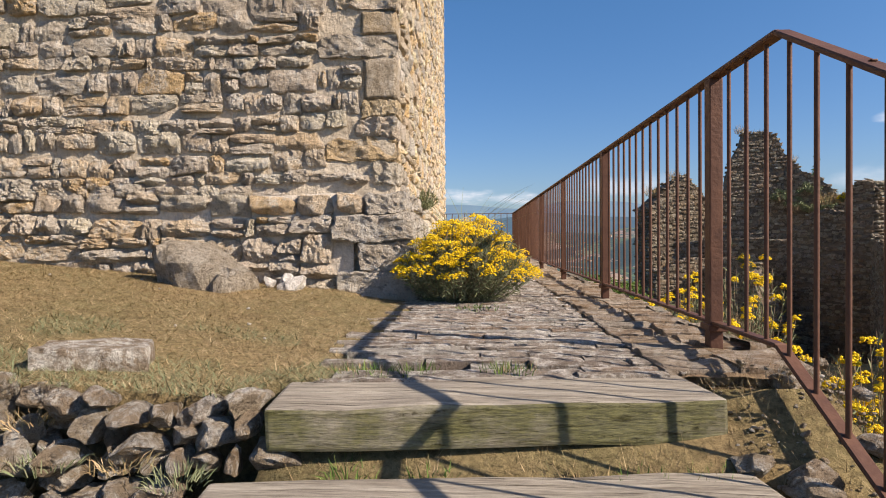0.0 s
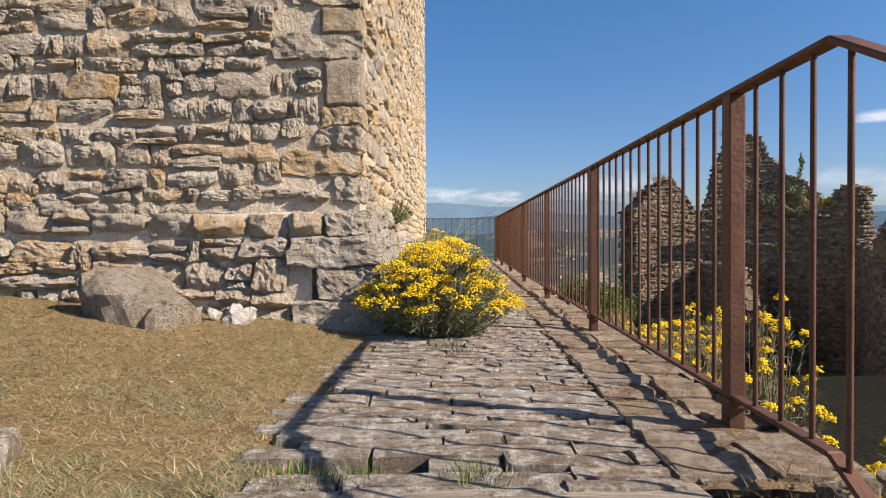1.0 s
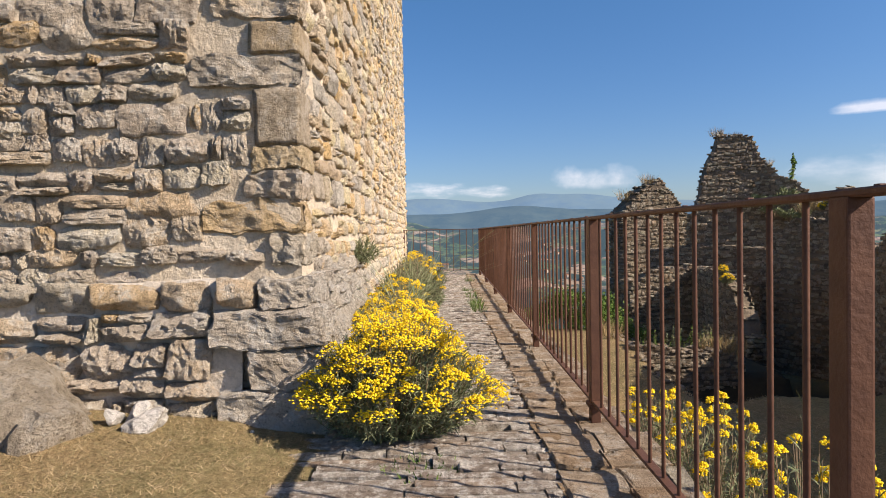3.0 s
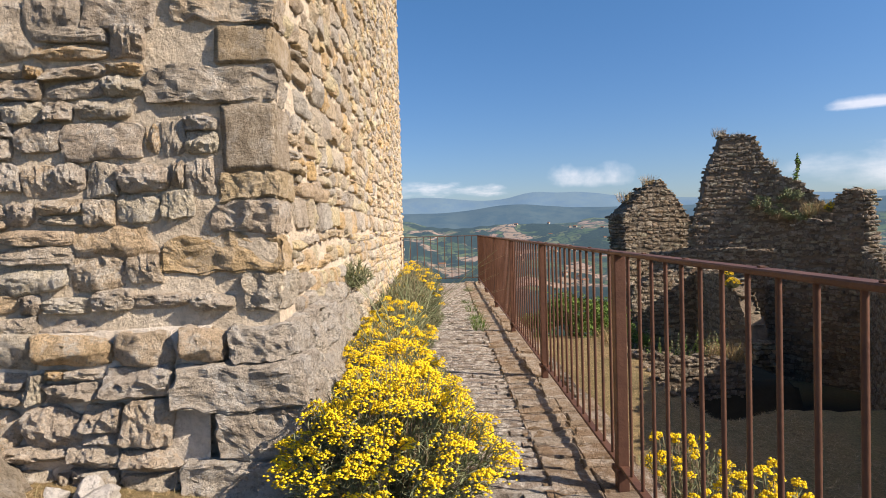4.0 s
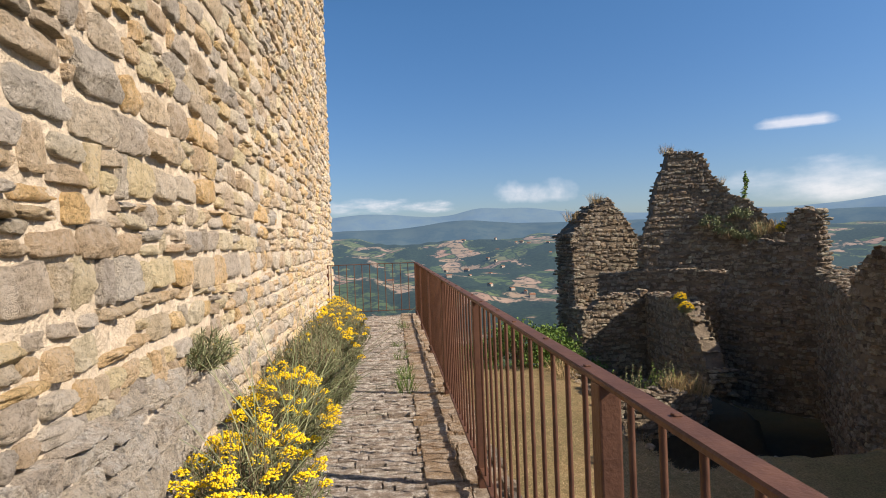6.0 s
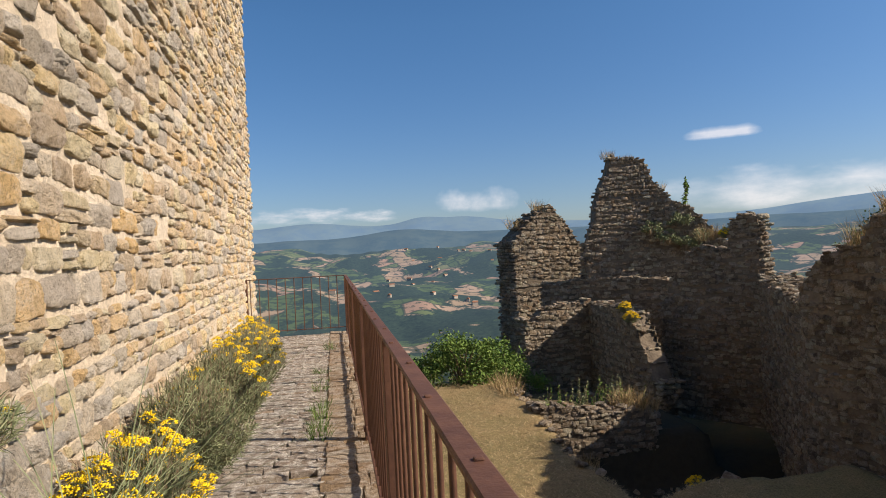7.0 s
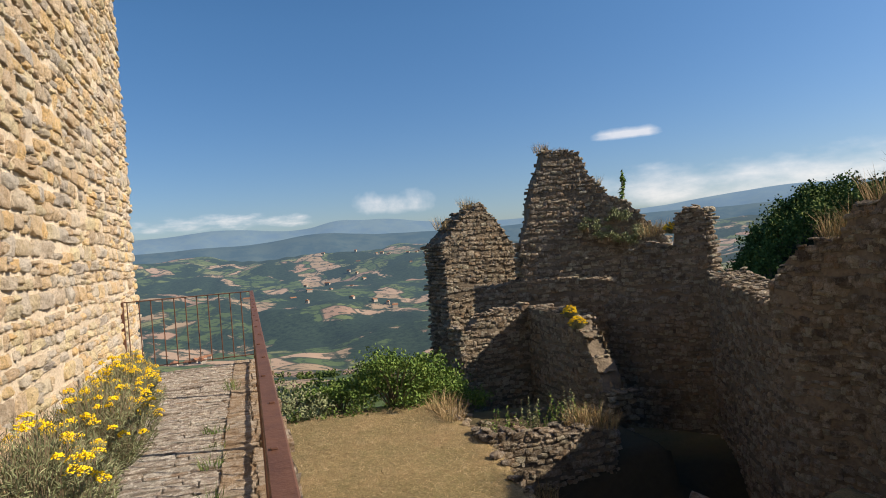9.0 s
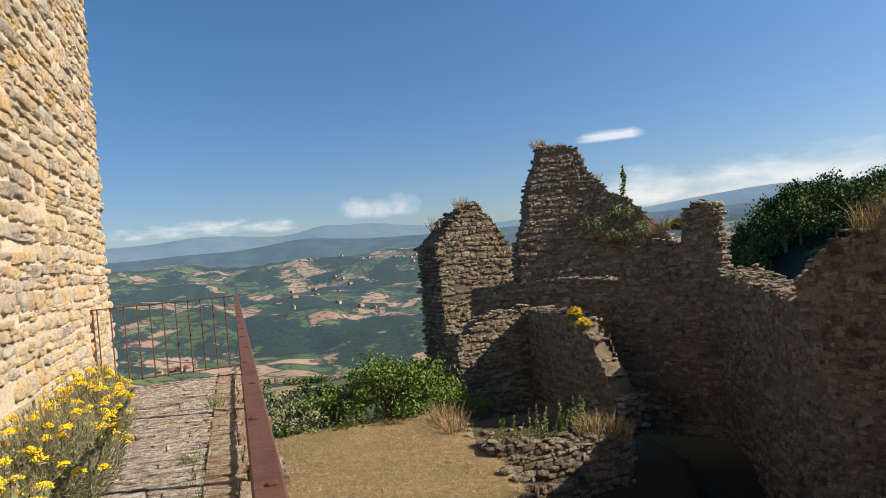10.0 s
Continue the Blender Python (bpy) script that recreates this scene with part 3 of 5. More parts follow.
near_face(FRONT, nf, 0.0, 3.9, 0.72, 3.6, m_stone_front, 31, lambda u, z: u < 3.3 and z < 2.4, "front_stonework", 0, (0.075, 0.18), (0.10, 0.33), 0.003, (0.024, 0.048))
near_face(SIDE, ns, 0.0, SL, -0.2, 6.8, m_stone_side, 32, lambda u, z: u < 4.2 and z < 2.9, "side_stonework", 1, (0.07, 0.2), (0.10, 0.36), 0.016, (0.02, 0.042))


def plinth(along, normal, length, seed, name):
    """The rougher foot of the wall, standing proud of the face above."""
    rng = np.random.RandomState(seed)
    a = Vector((-normal.y, normal.x, 0))
    s = 1 if a.dot(along) > 0 else -1
    rest = Bulk()
    shared = [mesh_of("base_stone", v, f, m_stone_base if name == "side_foot" else m_stone_front) for v, f in FINE[:12]]
    n = 0
    for u, z, w, h, tilt in courses(-0.16, length, -0.25, 0.74, rng, (0.10, 0.21), (0.14, 0.42), 0.006):
        fade = max(0.12, 1 - max(0, u) / (3.0 if name == "front_foot" else 2.2))
        out = (0.13 * fade) * (1 - 0.55 * (z + 0.2))
        lo = max([(lf, ls)[name != "front_foot"] for p, q, lf, ls, of in FOOT if p < z + h / 2 and z - h / 2 < q] or [0.0]) + 0.01
        if u - w / 2 < lo:
            hi = u + w / 2
            if hi - lo < 0.08:
                continue
            u, w = (lo + hi) / 2, hi - lo
        m = face_pose(C0 + normal * out, (a.x, a.y), u * s, z, w, h, rng.uniform(0.035, 0.075), tilt)
        if u < 3.2 and n < 90:
            part("base_stone", shared[rng.randint(12)], tower, m=m)
            n += 1
        else:
            put_stone(rest, FINE[rng.randint(24)], m)
    # rough pointing between the footing stones
    nu, nz, grid = int(length / 0.06), 18, []
    for j in range(nz):
        z = -0.3 + 1.12 * j / (nz - 1)
        for i in range(nu + 1):
            u = 0.3 + (length - 0.3) * i / nu
            fade = max(0.12, 1 - max(0, u) / (3.0 if name == "front_foot" else 2.2))
            p = C0 + along * u + Vector((0, 0, z))
            out = 0.13 * fade * (1 - 0.55 * (min(z, 0.72) + 0.2)) - 0.016 - (0.16 if j == nz - 1 else 0) + 0.016 * noise.noise(p * 6) + 0.008 * noise.noise(p * 19)
            grid.append((p + normal * out)[:])
    part("pointing", mesh_of("pointing", grid, [(j * (nu + 1) + i, j * (nu + 1) + i + 1, (j + 1) * (nu + 1) + i + 1, (j + 1) * (nu + 1) + i) for j in range(nz - 1) for i in range(nu)], m_mortar_front, True), tower, "grey pointing between footing stones")
    if rest.k:
        part(name, rest.mesh(name, m_stone_base if name == "side_foot" else m_stone_front, True), tower, "lichened footing stones", "stuff")


plinth(FRONT, nf, 4.0, 41, "front_foot")
plinth(SIDE, ns, 2.9, 42, "side_foot")

# ---- walkway on its retaining wall ----
W0, W1, WY0, WY1 = -0.32, 1.66, 2.12, 15.95
walkway = thing("walkway", "stone-paved wall walk of narrow weathered slabs with lichen", "walkway", kind="structure")
part("wall_body", box_mesh("wall_body", (W0, WY0 + 0.05, -3.2), (W1, WY1, -0.05), m_earth), walkway, "earth and rubble fill")
rp = np.random.RandomState(5)


def slab_unit(rng):
    nu, nv = 5, 3
    us, vs = [-1, -0.9, 0, 0.9, 1], [-1, 0, 1]
    verts = []
    for j, v in enumerate(vs):
        for i, u in enumerate(us):
            rim = i in (0, 4) or j in (0, 2)
            verts.append(((u + rng.normal(0, 0.01)) * 0.5, (v + rng.normal(0, 0.05)) * 0.5, (0.72 if rim else 0.92) + rng.normal(0, 0.12)))
    faces = [(j * nu + i, j * nu + i + 1, (j + 1) * nu + i + 1, (j + 1) * nu + i) for j in range(2) for i in range(4)]
    ring = [0, 1, 2, 3, 4, 9, 14, 13, 12, 11, 10, 5]
    k = len(verts)
    for r in ring:
        verts.append((verts[r][0], verts[r][1], -1.0))
    for i in range(12):
        j = (i + 1) % 12
        faces.append((ring[j], ring[i], k + i, k + j))
    return np.array(verts), faces


SLABS = [slab_unit(rp) for _ in range(20)]
slab_meshes = [mesh_of("paving_slab", v, f, m_flag) for v, f in SLABS]


def paving():
    rest = Bulk()
    y, n = WY0, 0
    while y < WY1:
        d = rp.uniform(0.05, 0.105)
        x = (0.12 if y < 4.7 else W0) + rp.uniform(-0.16, 0.1)
        while x < 1.16:
            w = min(rp.uniform(0.16, 0.62), 1.2 - x)
            if w > 0.05 and rp.rand() > 0.03:
                tilt = rp.normal(0, 0.9)
                m = pose(x + w / 2, y + d / 2 + 0.09 * (x - 0.6), -0.028 + rp.uniform(-0.004, 0.004), 0, rp.normal(0, 0.5), tilt + 3) @ Matrix.Diagonal((w - 0.008, d - 0.007, 0.026, 1))
                i = rp.randint(20)
                if y < 7 and n < 290:
                    part("paving_slab", slab_meshes[i], walkway, m=m)
                    n += 1
                else:
                    put_stone(rest, SLABS[i], m)
            x += w
        y += d
    part("far_paving", rest.mesh("far_paving", m_flag), walkway, "narrow weathered slabs", "stuff")


paving()
m_coping = stone_material("coping_stone", [(0.42, 0.30, 0.19), (0.48, 0.37, 0.26), (0.38, 0.26, 0.16), (0.48, 0.40, 0.31)], 0.45, 0.3, 0.02)


def coping():
    """Edge stones under the rail and the face of the retaining wall below."""
    face = Bulk()
    coping_meshes = [mesh_of("coping_stone", v, f, m_coping) for v, f in SLABS]
    y = 2.2
    while y < WY1:
        d = rp.uniform(0.10, 0.3)
        x = 1.185
        for w in (rp.uniform(0.2, 0.28), 0.26):
            part("coping_stone", coping_meshes[rp.randint(20)], walkway, m=pose(x + w / 2, y + d / 2, -0.03 + rp.uniform(-0.006, 0.006), rp.normal(0, 0.8), rp.normal(0, 0.8), rp.normal(0, 1)) @ Matrix.Diagonal((w - 0.008, d - 0.01, 0.04, 1)))
            x += w
        y += d
    for u, z, w, h, tilt in courses(0, 13.6, -2.3, -0.08, rp, (0.1, 0.2), (0.16, 0.45)):
        put_stone(face, COARSE[rp.randint(24)], face_pose((W1, 2.3, 0), (0, 1), u, z, w, h, 0.05, tilt))
    part("retaining_face", face.mesh("retaining_face", m_ruin_stone, True), walkway, "rubble face of the retaining wall", "stuff")


coping()


def dirt_bed():
    """Trodden earth and grit filling the joints along the edge stones."""
    xs, ys = np.linspace(1.17, 1.66, 22), np.linspace(2.16, WY1 - 0.02, 480)
    grid = [(x + 0.012 * math.sin(y * 9), y, -0.012 + 0.02 * noise.noise((x * 3, y * 3, 0)) + 0.012 * noise.noise((x * 14, y * 14, 5)) - 0.035 * max(0.0, (x - 1.54) / 0.12)) for y in ys for x in xs]
    faces = [(j * 22 + i, j * 22 + i + 1, j * 22 + 23 + i, j * 22 + 22 + i) for j in range(479) for i in range(21)]
    part("dirt_bed", mesh_of("dirt_bed", grid, faces, m_grit, True), walkway, "brown earth and grit between the edge stones")


m_grit = plain_material("brown_grit", (0.36, 0.25, 0.15), (0.22, 0.16, 0.10), 5, 0.03, fine=60)
dirt_bed()

# ---- wooden beam steps ----
def beam_step(y, z, x0, x1, turn, seed, depth=0.33, tall=0.12):
    st = thing("step_beam", "weathered grey timber beam step, green with algae on its face", "step", "timber beam steps")
    me = box_mesh("beam", (-(x1 - x0) / 2, -depth / 2, -tall), ((x1 - x0) / 2, depth / 2, 0), m_step, 0.012, 0.012, 5, seed)
    part("beam", me, st)
    st.matrix_basis = pose((x0 + x1) / 2, y, z, 0, 0, turn)
    return st


def step_material():
    m = Mat("weathered_timber", 0.9, 0, 0.15)
    co = m.scaled((0.7, 8, 8))
    c = m.mix(m.ramp(m.noise(5, 8, 0.7, co), (0.35, 0.0), (0.6, 1.0)), (0.24, 0.205, 0.16), (0.47, 0.42, 0.34))
    cracks = m.ramp(m.noise(3, 9, 0.8, m.scaled((0.5, 22, 22))), (0.36, 1.0), (0.42, 0.0))
    c = m.mix(cracks, c, (0.06, 0.045, 0.033))
    c = m.mix(0.7, c, m.ramp(m.noise(9, 8, 0.8, m.scaled((1.2, 30, 30))), (0.36, 0.3), (0.56, 1.0)), "MULTIPLY")
    nrm = m.n("ShaderNodeSeparateXYZ")
    m.put(nrm.inputs[0], m.n("ShaderNodeNewGeometry").outputs["True Normal"])
    upright = m.ramp(nrm.outputs[2], (0.3, 1.0), (0.7, 0.0))
    algae = m.math("MULTIPLY", m.math("MULTIPLY", upright, m.ramp(m.noise(4, 5, 0.7), (0.32, 0.25), (0.55, 1.0))), 0.85)
    c = m.mix(algae, c, m.mix(m.ramp(m.noise(16, 8, 0.8, m.scaled((1.0, 9, 9))), (0.4, 0.0), (0.6, 1.0)), (0.05, 0.055, 0.02), (0.17, 0.165, 0.055)))
    m.colour(c)
    return m.bump(m.math("SUBTRACT", m.noise(6, 8, 0.7, co), cracks), 0.012)


m_step = step_material()
beam_step(1.99, -0.015, 0.0, 1.26, 6.0, 1)
beam_step(1.50, -0.165, -0.06, 1.30, 5.0, 2, 0.40)
beam_step(1.08, -0.40, -0.05, 1.32, 4.0, 3, 0.36)
beam_step(0.70, -0.60, -0.05, 1.32, 3.0, 4, 0.36)
beam_step(0.32, -0.80, -0.05, 1.32, 2.0, 5, 0.36)
beam_step(-0.06, -1.00, -0.05, 1.32, 2.0, 6, 0.36)

# ---- railing ----
RX, RH = 1.5, 1.05
POSTS = [2.62, 4.69, 6.84, 9.07, 11.3, 13.55, 15.8]
rail = thing("railing", "rust-brown iron railing with flat handrail and thin round bars", "railing")


def bar_between(name, a, b, w, h, mat, bev=0.004):
    """A flat bar from a to b, w wide and h tall."""
    a, b = Vector(a), Vector(b)
    d = b - a
    bm = bmesh.new()
    bmesh.ops.create_cube(bm, size=1)
    for v in bm.verts:
        v.co = Vector((v.co.x * w, v.co.y * d.length, v.co.z * h))
    bmesh.ops.bevel(bm, geom=bm.edges[:], offset=bev, segments=1, affect="EDGES")
    q = d.to_track_quat("Y", "Z")
    bmesh.ops.transform(bm, matrix=Matrix.Translation((a + b) / 2) @ q.to_matrix().to_4x4(), verts=bm.verts)
    me = bpy.data.meshes.new(name)
    bm.to_mesh(me)
    bm.free()
    me.materials.append(mat)
    return me


def rod_mesh(name, length, r, mat, sides=8):
    vs = [(r * math.cos(6.2832 * i / sides), r * math.sin(6.2832 * i / sides), z) for z in (0, length) for i in range(sides)]
    fs = [(i, (i + 1) % sides, sides + (i + 1) % sides, sides + i) for i in range(sides)]
    return mesh_of(name, vs, fs, mat, True)


BEND = 2.08
SLOPE = 0.50
LOW = -1.1
part("top_rail", bar_between("top_rail", (RX, BEND, RH - 0.008), (RX, 15.8, RH - 0.008), 0.05, 0.016, m_rust), rail)
part("top_rail", bar_between("top_rail", (RX, LOW, RH - 0.008 - (BEND - LOW) * SLOPE), (RX, BEND, RH - 0.008), 0.05, 0.016, m_rust), rail)
part("bottom_rail", bar_between("bottom_rail", (RX, BEND, 0.10), (RX, 15.8, 0.10), 0.04, 0.014, m_rust), rail)
part("bottom_rail", bar_between("bottom_rail", (RX, LOW, 0.10 - (BEND - LOW) * SLOPE), (RX, BEND, 0.10), 0.04, 0.014, m_rust), rail)
post_mesh = box_mesh("post", (-0.025, -0.03, -0.06), (0.025, 0.03, RH - 0.014), m_rust, 0.005)
low_post = box_mesh("post", (-0.025, -0.03, -0.25), (0.025, 0.03, RH - 0.03), m_rust, 0.005)
foot = box_mesh("foot_plate", (-0.035, -0.05, 0.07), (0.035, 0.05, 0.095), m_rust, 0.004)
bar_mesh = rod_mesh("bar", RH - 0.115, 0.0075, m_rust)
for i, y in enumerate(POSTS):
    p = part("post", post_mesh, rail, m=pose(RX, y, 0))
    part("bracket", foot, p)
    if i + 1 < len(POSTS):
        n = 14
        for k in range(1, n):
            part("bar", bar_mesh, rail, m=pose(RX, y + (POSTS[i + 1] - y) * k / n, 0.103))
for k in range(1, 24):
    y = POSTS[0] - 0.148 * k
    if y > LOW:
        part("bar", bar_mesh, rail, m=pose(RX, y, 0.103 - max(0, BEND - y) * SLOPE))
part("post", low_post, rail, m=pose(RX, 0.2, -(BEND - 0.2) * SLOPE))
bolt = box_mesh("bolt", (-0.008, -0.008, 0), (0.008, 0.008, 0.006), m_rust, 0.003)
for k in range(int((15.8 - 0.2) / 0.45)):
    y = 0.3 + 0.45 * k
    part("bolt", bolt, rail, m=pose(RX + (0.006 if k % 2 else -0.006), y, RH - 0.001 - max(0, BEND - y) * SLOPE))
# return of the railing across the end of the walk
end_rail = thing("end_railing", "dark thin iron railing closing the end of the walk", "railing")
part("top_rail", bar_between("top_rail", (-0.25, 15.8, RH - 0.01), (RX, 15.8, RH - 0.01), 0.035, 0.014, m_rust), end_rail)
part("bottom_rail", bar_between("bottom_rail", (-0.25, 15.8, 0.12), (RX, 15.8, 0.12), 0.03, 0.012, m_rust), end_rail)
for k in range(1, 12):
    part("bar", bar_mesh, end_rail, m=pose(RX - 0.15 * k, 15.8, 0.1))
part("post", post_mesh, end_rail, m=pose(-0.22, 15.8, 0))

# ---- ruin ----
def ruin_wall(name, label, pts, thick, base, seed, hs=(0.06, 0.14), ws=(0.07, 0.23), holes=0):
    """A broken rubble wall along plan points (x, y, top); its face looks to the left of the run's back."""
    rng = np.random.RandomState(seed)
    ob = thing(name, label, "ruin wall")
    P = [Vector((p[0], p[1], 0)) for p in pts]
    run = [0.0]
    for a, b in zip(P, P[1:]):
        run.append(run[-1] + (b - a).length)
    tops = [p[2] for p in pts]
    rag = rng.uniform(-0.09, 0.05, int(run[-1] / 0.17) + 3)

    def top(u):
        return np.interp(u, run, tops) + rag[int(min(max(u, 0), run[-1]) / 0.17)]

    def where(u):
        u = min(max(u, 0), run[-1] - 1e-6)
        i = max(k for k in range(len(P) - 1) if run[k] <= u)
        d = (P[i + 1] - P[i]).normalized()
        return P[i] + d * (u - run[i]), d

    core, facing, cap = Bulk(), Bulk(), Bulk()
    n = max(2, int(run[-1] / 0.12))
    ring = []
    for i in range(n + 1):
        u = run[-1] * i / n
        p, d = where(u)
        nn = d.cross(Vector((0, 0, 1)))
        t = top(u) - 0.05
        ring.append([(p - nn * 0.012) + Vector((0, 0, base)), (p - nn * 0.012) + Vector((0, 0, t)), (p - nn * (thick - 0.012)) + Vector((0, 0, t)), (p - nn * (thick - 0.012)) + Vector((0, 0, base))])
    verts = [v for r in ring for v in r]
    faces = [(4 * i + k, 4 * i + 4 + k, 4 * i + 5 + k, 4 * i + 1 + k) for i in range(n) for k in range(3)] + [(0, 1, 2, 3), (4 * n + 3, 4 * n + 2, 4 * n + 1, 4 * n)]
    core.add([v[:] for v in verts], faces)
    pits = [(rng.uniform(0, run[-1]), rng.uniform(base + 1, max(tops) - 0.4)) for _ in range(holes)]
    for flip in (0, 1):
        for u, z, w, h, tilt in courses(0, run[-1], base, max(tops) + 0.05, rng, hs, ws, 0.0, 0.09, 6.0, 0.022):
            if u > run[-1] or z + h / 2 > top(u) or any(abs(u - a) < 0.14 + w * 0.3 and abs(z - b) < 0.12 for a, b in pits):
                continue
            p, d = where(u)
            nn = d.cross(Vector((0, 0, 1)))
            if flip:
                p, d = p - nn * thick, -d
            put_stone(facing, (COARSE if flip else MID)[rng.randint(30)], face_pose(p, (d.x, d.y), 0, z, w, h, rng.uniform(0.014, 0.042), tilt))
    for e in (0, run[-1]):
        p, d = where(e)
        nn = d.cross(Vector((0, 0, 1)))
        z = base
        while z < top(e) - 0.05:
            h = rng.uniform(*hs) * 1.2
            s = 0.0
            while s < thick:
                w = rng.uniform(0.14, 0.34)
                put_stone(cap, BLOBS[rng.randint(10)], Matrix.Translation(p - nn * (s + w / 2) + Vector((0, 0, z + h / 2)) + d * (rng.uniform(-0.02, 0.1) * (1 if e else -1))) @ pose(0, 0, 0, 0, 0, rng.uniform(0, 360)) @ Matrix.Diagonal((w, w * 0.9, h * 1.7, 1)))
                s += w * 0.85
            z += h
    u = 0.0
    while u < run[-1]:
        p, d = where(u)
        nn = d.cross(Vector((0, 0, 1)))
        s = 0.04
        while s < thick:
            w = rng.uniform(0.1, 0.25)
            put_stone(cap, BLOBS[rng.randint(10)], Matrix.Translation(p - nn * s + Vector((0, 0, top(u) - 0.03 + rng.uniform(-0.04, 0.03)))) @ pose(0, 0, 0, rng.normal(0, 8), rng.normal(0, 8), rng.uniform(0, 360)) @ Matrix.Diagonal((w, w * 0.8, rng.uniform(0.06, 0.13), 1)))
            s += w * 0.8
        u += 0.17
    part("core", core.mesh("core", m_core), ob, "dark rubble core")
    part("facing", facing.mesh("facing", m_ruin_stone), ob, "thin coursed stones", "stuff")
    part("broken_top", cap.mesh("broken_top", m_ruin_stone, False), ob, "loose stones on the broken edge", "stuff")
    return ob


# each run goes with the face that the walk sees on the right-hand side of its direction
ruin_wall("ruin_wall_peak", "tall jagged peak of ruined rubble wall with plants in its joints", [(9.1, 22.95, 1.4), (9.45, 22.85, 2.6), (9.75, 22.8, 3.5), (9.95, 22.75, 4.1), (10.95, 22.5, 4.02), (11.1, 22.45, 3.35), (11.7, 22.25, 2.7), (12.2, 22.05, 2.42), (12.6, 21.85, 1.8), (13.0, 21.6, 1.35)], 0.8, -4.0, 51, holes=3)
ruin_wall("ruin_turret", "broken turret stump of rubble with grass on top", [(7.3, 24.75, 1.6), (7.55, 24.78, 2.0), (7.9, 24.8, 2.45), (8.65, 24.85, 2.78), (9.15, 24.88, 2.25), (9.65, 24.9, 1.5)], 1.3, -5.0, 52)
ruin_wall("ruin_wall_lower", "lower shelf of ruined wall below the peak", [(7.9, 23.7, 0.2), (8.8, 23.1, 0.32), (9.6, 22.45, 0.42), (10.5, 21.9, 0.35), (11.3, 21.2, 0.2)], 0.55, -4.0, 53)
ruin_wall("ruin_wall_corner", "high broken corner of the ruin with a rounded stump", [(10.1, 20.3, -0.3), (10.2, 20.0, 0.4), (10.35, 19.6, 0.95), (10.6, 19.3, 1.18), (11.06, 18.7, 1.12), (11.1, 18.66, 1.86), (11.3, 18.42, 2.02), (11.52, 18.17, 1.9)], 0.7, -4.0, 54)
ruin_wall("ruin_wall_sill", "long ruined wall with a smooth sloping sill", [(11.5, 18.25, 0.45), (11.05, 17.3, 0.35), (10.5, 16.3, 0.28), (9.75, 14.9, 0.22), (9.38, 14.15, 0.2)], 0.8, -4.0, 55, holes=3)
ruin_wall("ruin_wall_near", "high shaded ruin wall with putlog holes and grass on top", [(9.38, 14.2, 0.45), (9.3, 13.8, 0.9), (9.32, 13.5, 1.12), (9.5, 13.0, 1.22), (9.5, 12.8, 1.62), (9.3, 12.2, 1.7), (8.9, 10.5, 1.8), (8.6, 8.5, 1.9), (8.5, 5.5, 1.9)], 0.9, -4.0, 56, holes=9)
ruin_wall("ruin_room_back", "back wall of a small roofless room", [(6.75, 22.0, -0.6), (7.0, 22.02, -0.75), (7.25, 22.03, -0.4), (8.0, 22.06, -0.34), (8.7, 22.1, -0.27)], 0.5, -4.0, 57)
ruin_wall("ruin_room_side", "side wall of the roofless room, broken down in steps", [(8.72, 22.0, -0.26), (8.5, 19.6, -0.28), (8.42, 18.95, -0.32), (8.45, 18.75, -0.6), (8.5, 18.55, -0.9), (8.55, 18.35, -1.3), (8.55, 18.1, -1.9)], 0.5, -4.0, 58)
ruin_wall("ruin_wall_low", "low broken garden wall with pale sunlit top", [(5.15, 16.0, -1.72), (5.9, 16.02, -1.78), (6.8, 16.04, -1.86), (7.5, 16.05, -2.0)], 0.5, -3.9, 59)

# ---- plants ----
def tube(bulk, pts, r0, r1, sides=3):
    verts = []
    for i, p in enumerate(pts):
        r = r0 + (r1 - r0) * i / (len(pts) - 1)
        for k in range(sides):
            a = 6.2832 * k / sides
            verts.append((p[0] + r * math.cos(a), p[1] + r * math.sin(a), p[2]))
    faces = [(i * sides + k, i * sides + (k + 1) % sides, (i + 1) * sides + (k + 1) % sides, (i + 1) * sides + k) for i in range(len(pts) - 1) for k in range(sides)]
    bulk.add(verts, faces)


def blade(bulk, p, d, length, width, rng, droop=0.3):
    """A narrow, bent leaf from p along d."""
    d = Vector(d).normalized()
    s = d.cross(Vector((rng.normal(), rng.normal(), rng.normal()))).normalized() * width * 0.5
    p = Vector(p)
    q = p + d * length * 0.55
    e = q + (d + Vector((0, 0, -droop))).normalized() * length * 0.45
    bulk.add([(p - s)[:], (p + s)[:], (q + s)[:], (q - s)[:], e[:]], [(0, 1, 2, 3), (3, 2, 4)])


OCTA = (np.array([(1, 0, 0), (0, 1, 0), (-1, 0, 0), (0, -1, 0), (0, 0, 0.75), (0, 0, -0.4)]), [(0, 1, 4), (1, 2, 4), (2, 3, 4), (3, 0, 4), (1, 0, 5), (2, 1, 5), (3, 2, 5), (0, 3, 5)])


def flower_head(bulk, p, r, rng, n=50):
    """A flat-topped cluster of small button flowers."""
    for _ in range(n):
        a, q = rng.uniform(0, 6.2832), r * math.sqrt(rng.rand())
        b = rng.uniform(0.0055, 0.0088)
        c = np.array((p[0] + q * math.cos(a), p[1] + q * math.sin(a), p[2] + rng.normal(0, 0.005) - 2.2 * q * q / max(r, 0.01) * 0.25))
        bulk.add(OCTA[0] * b + c, OCTA[1])


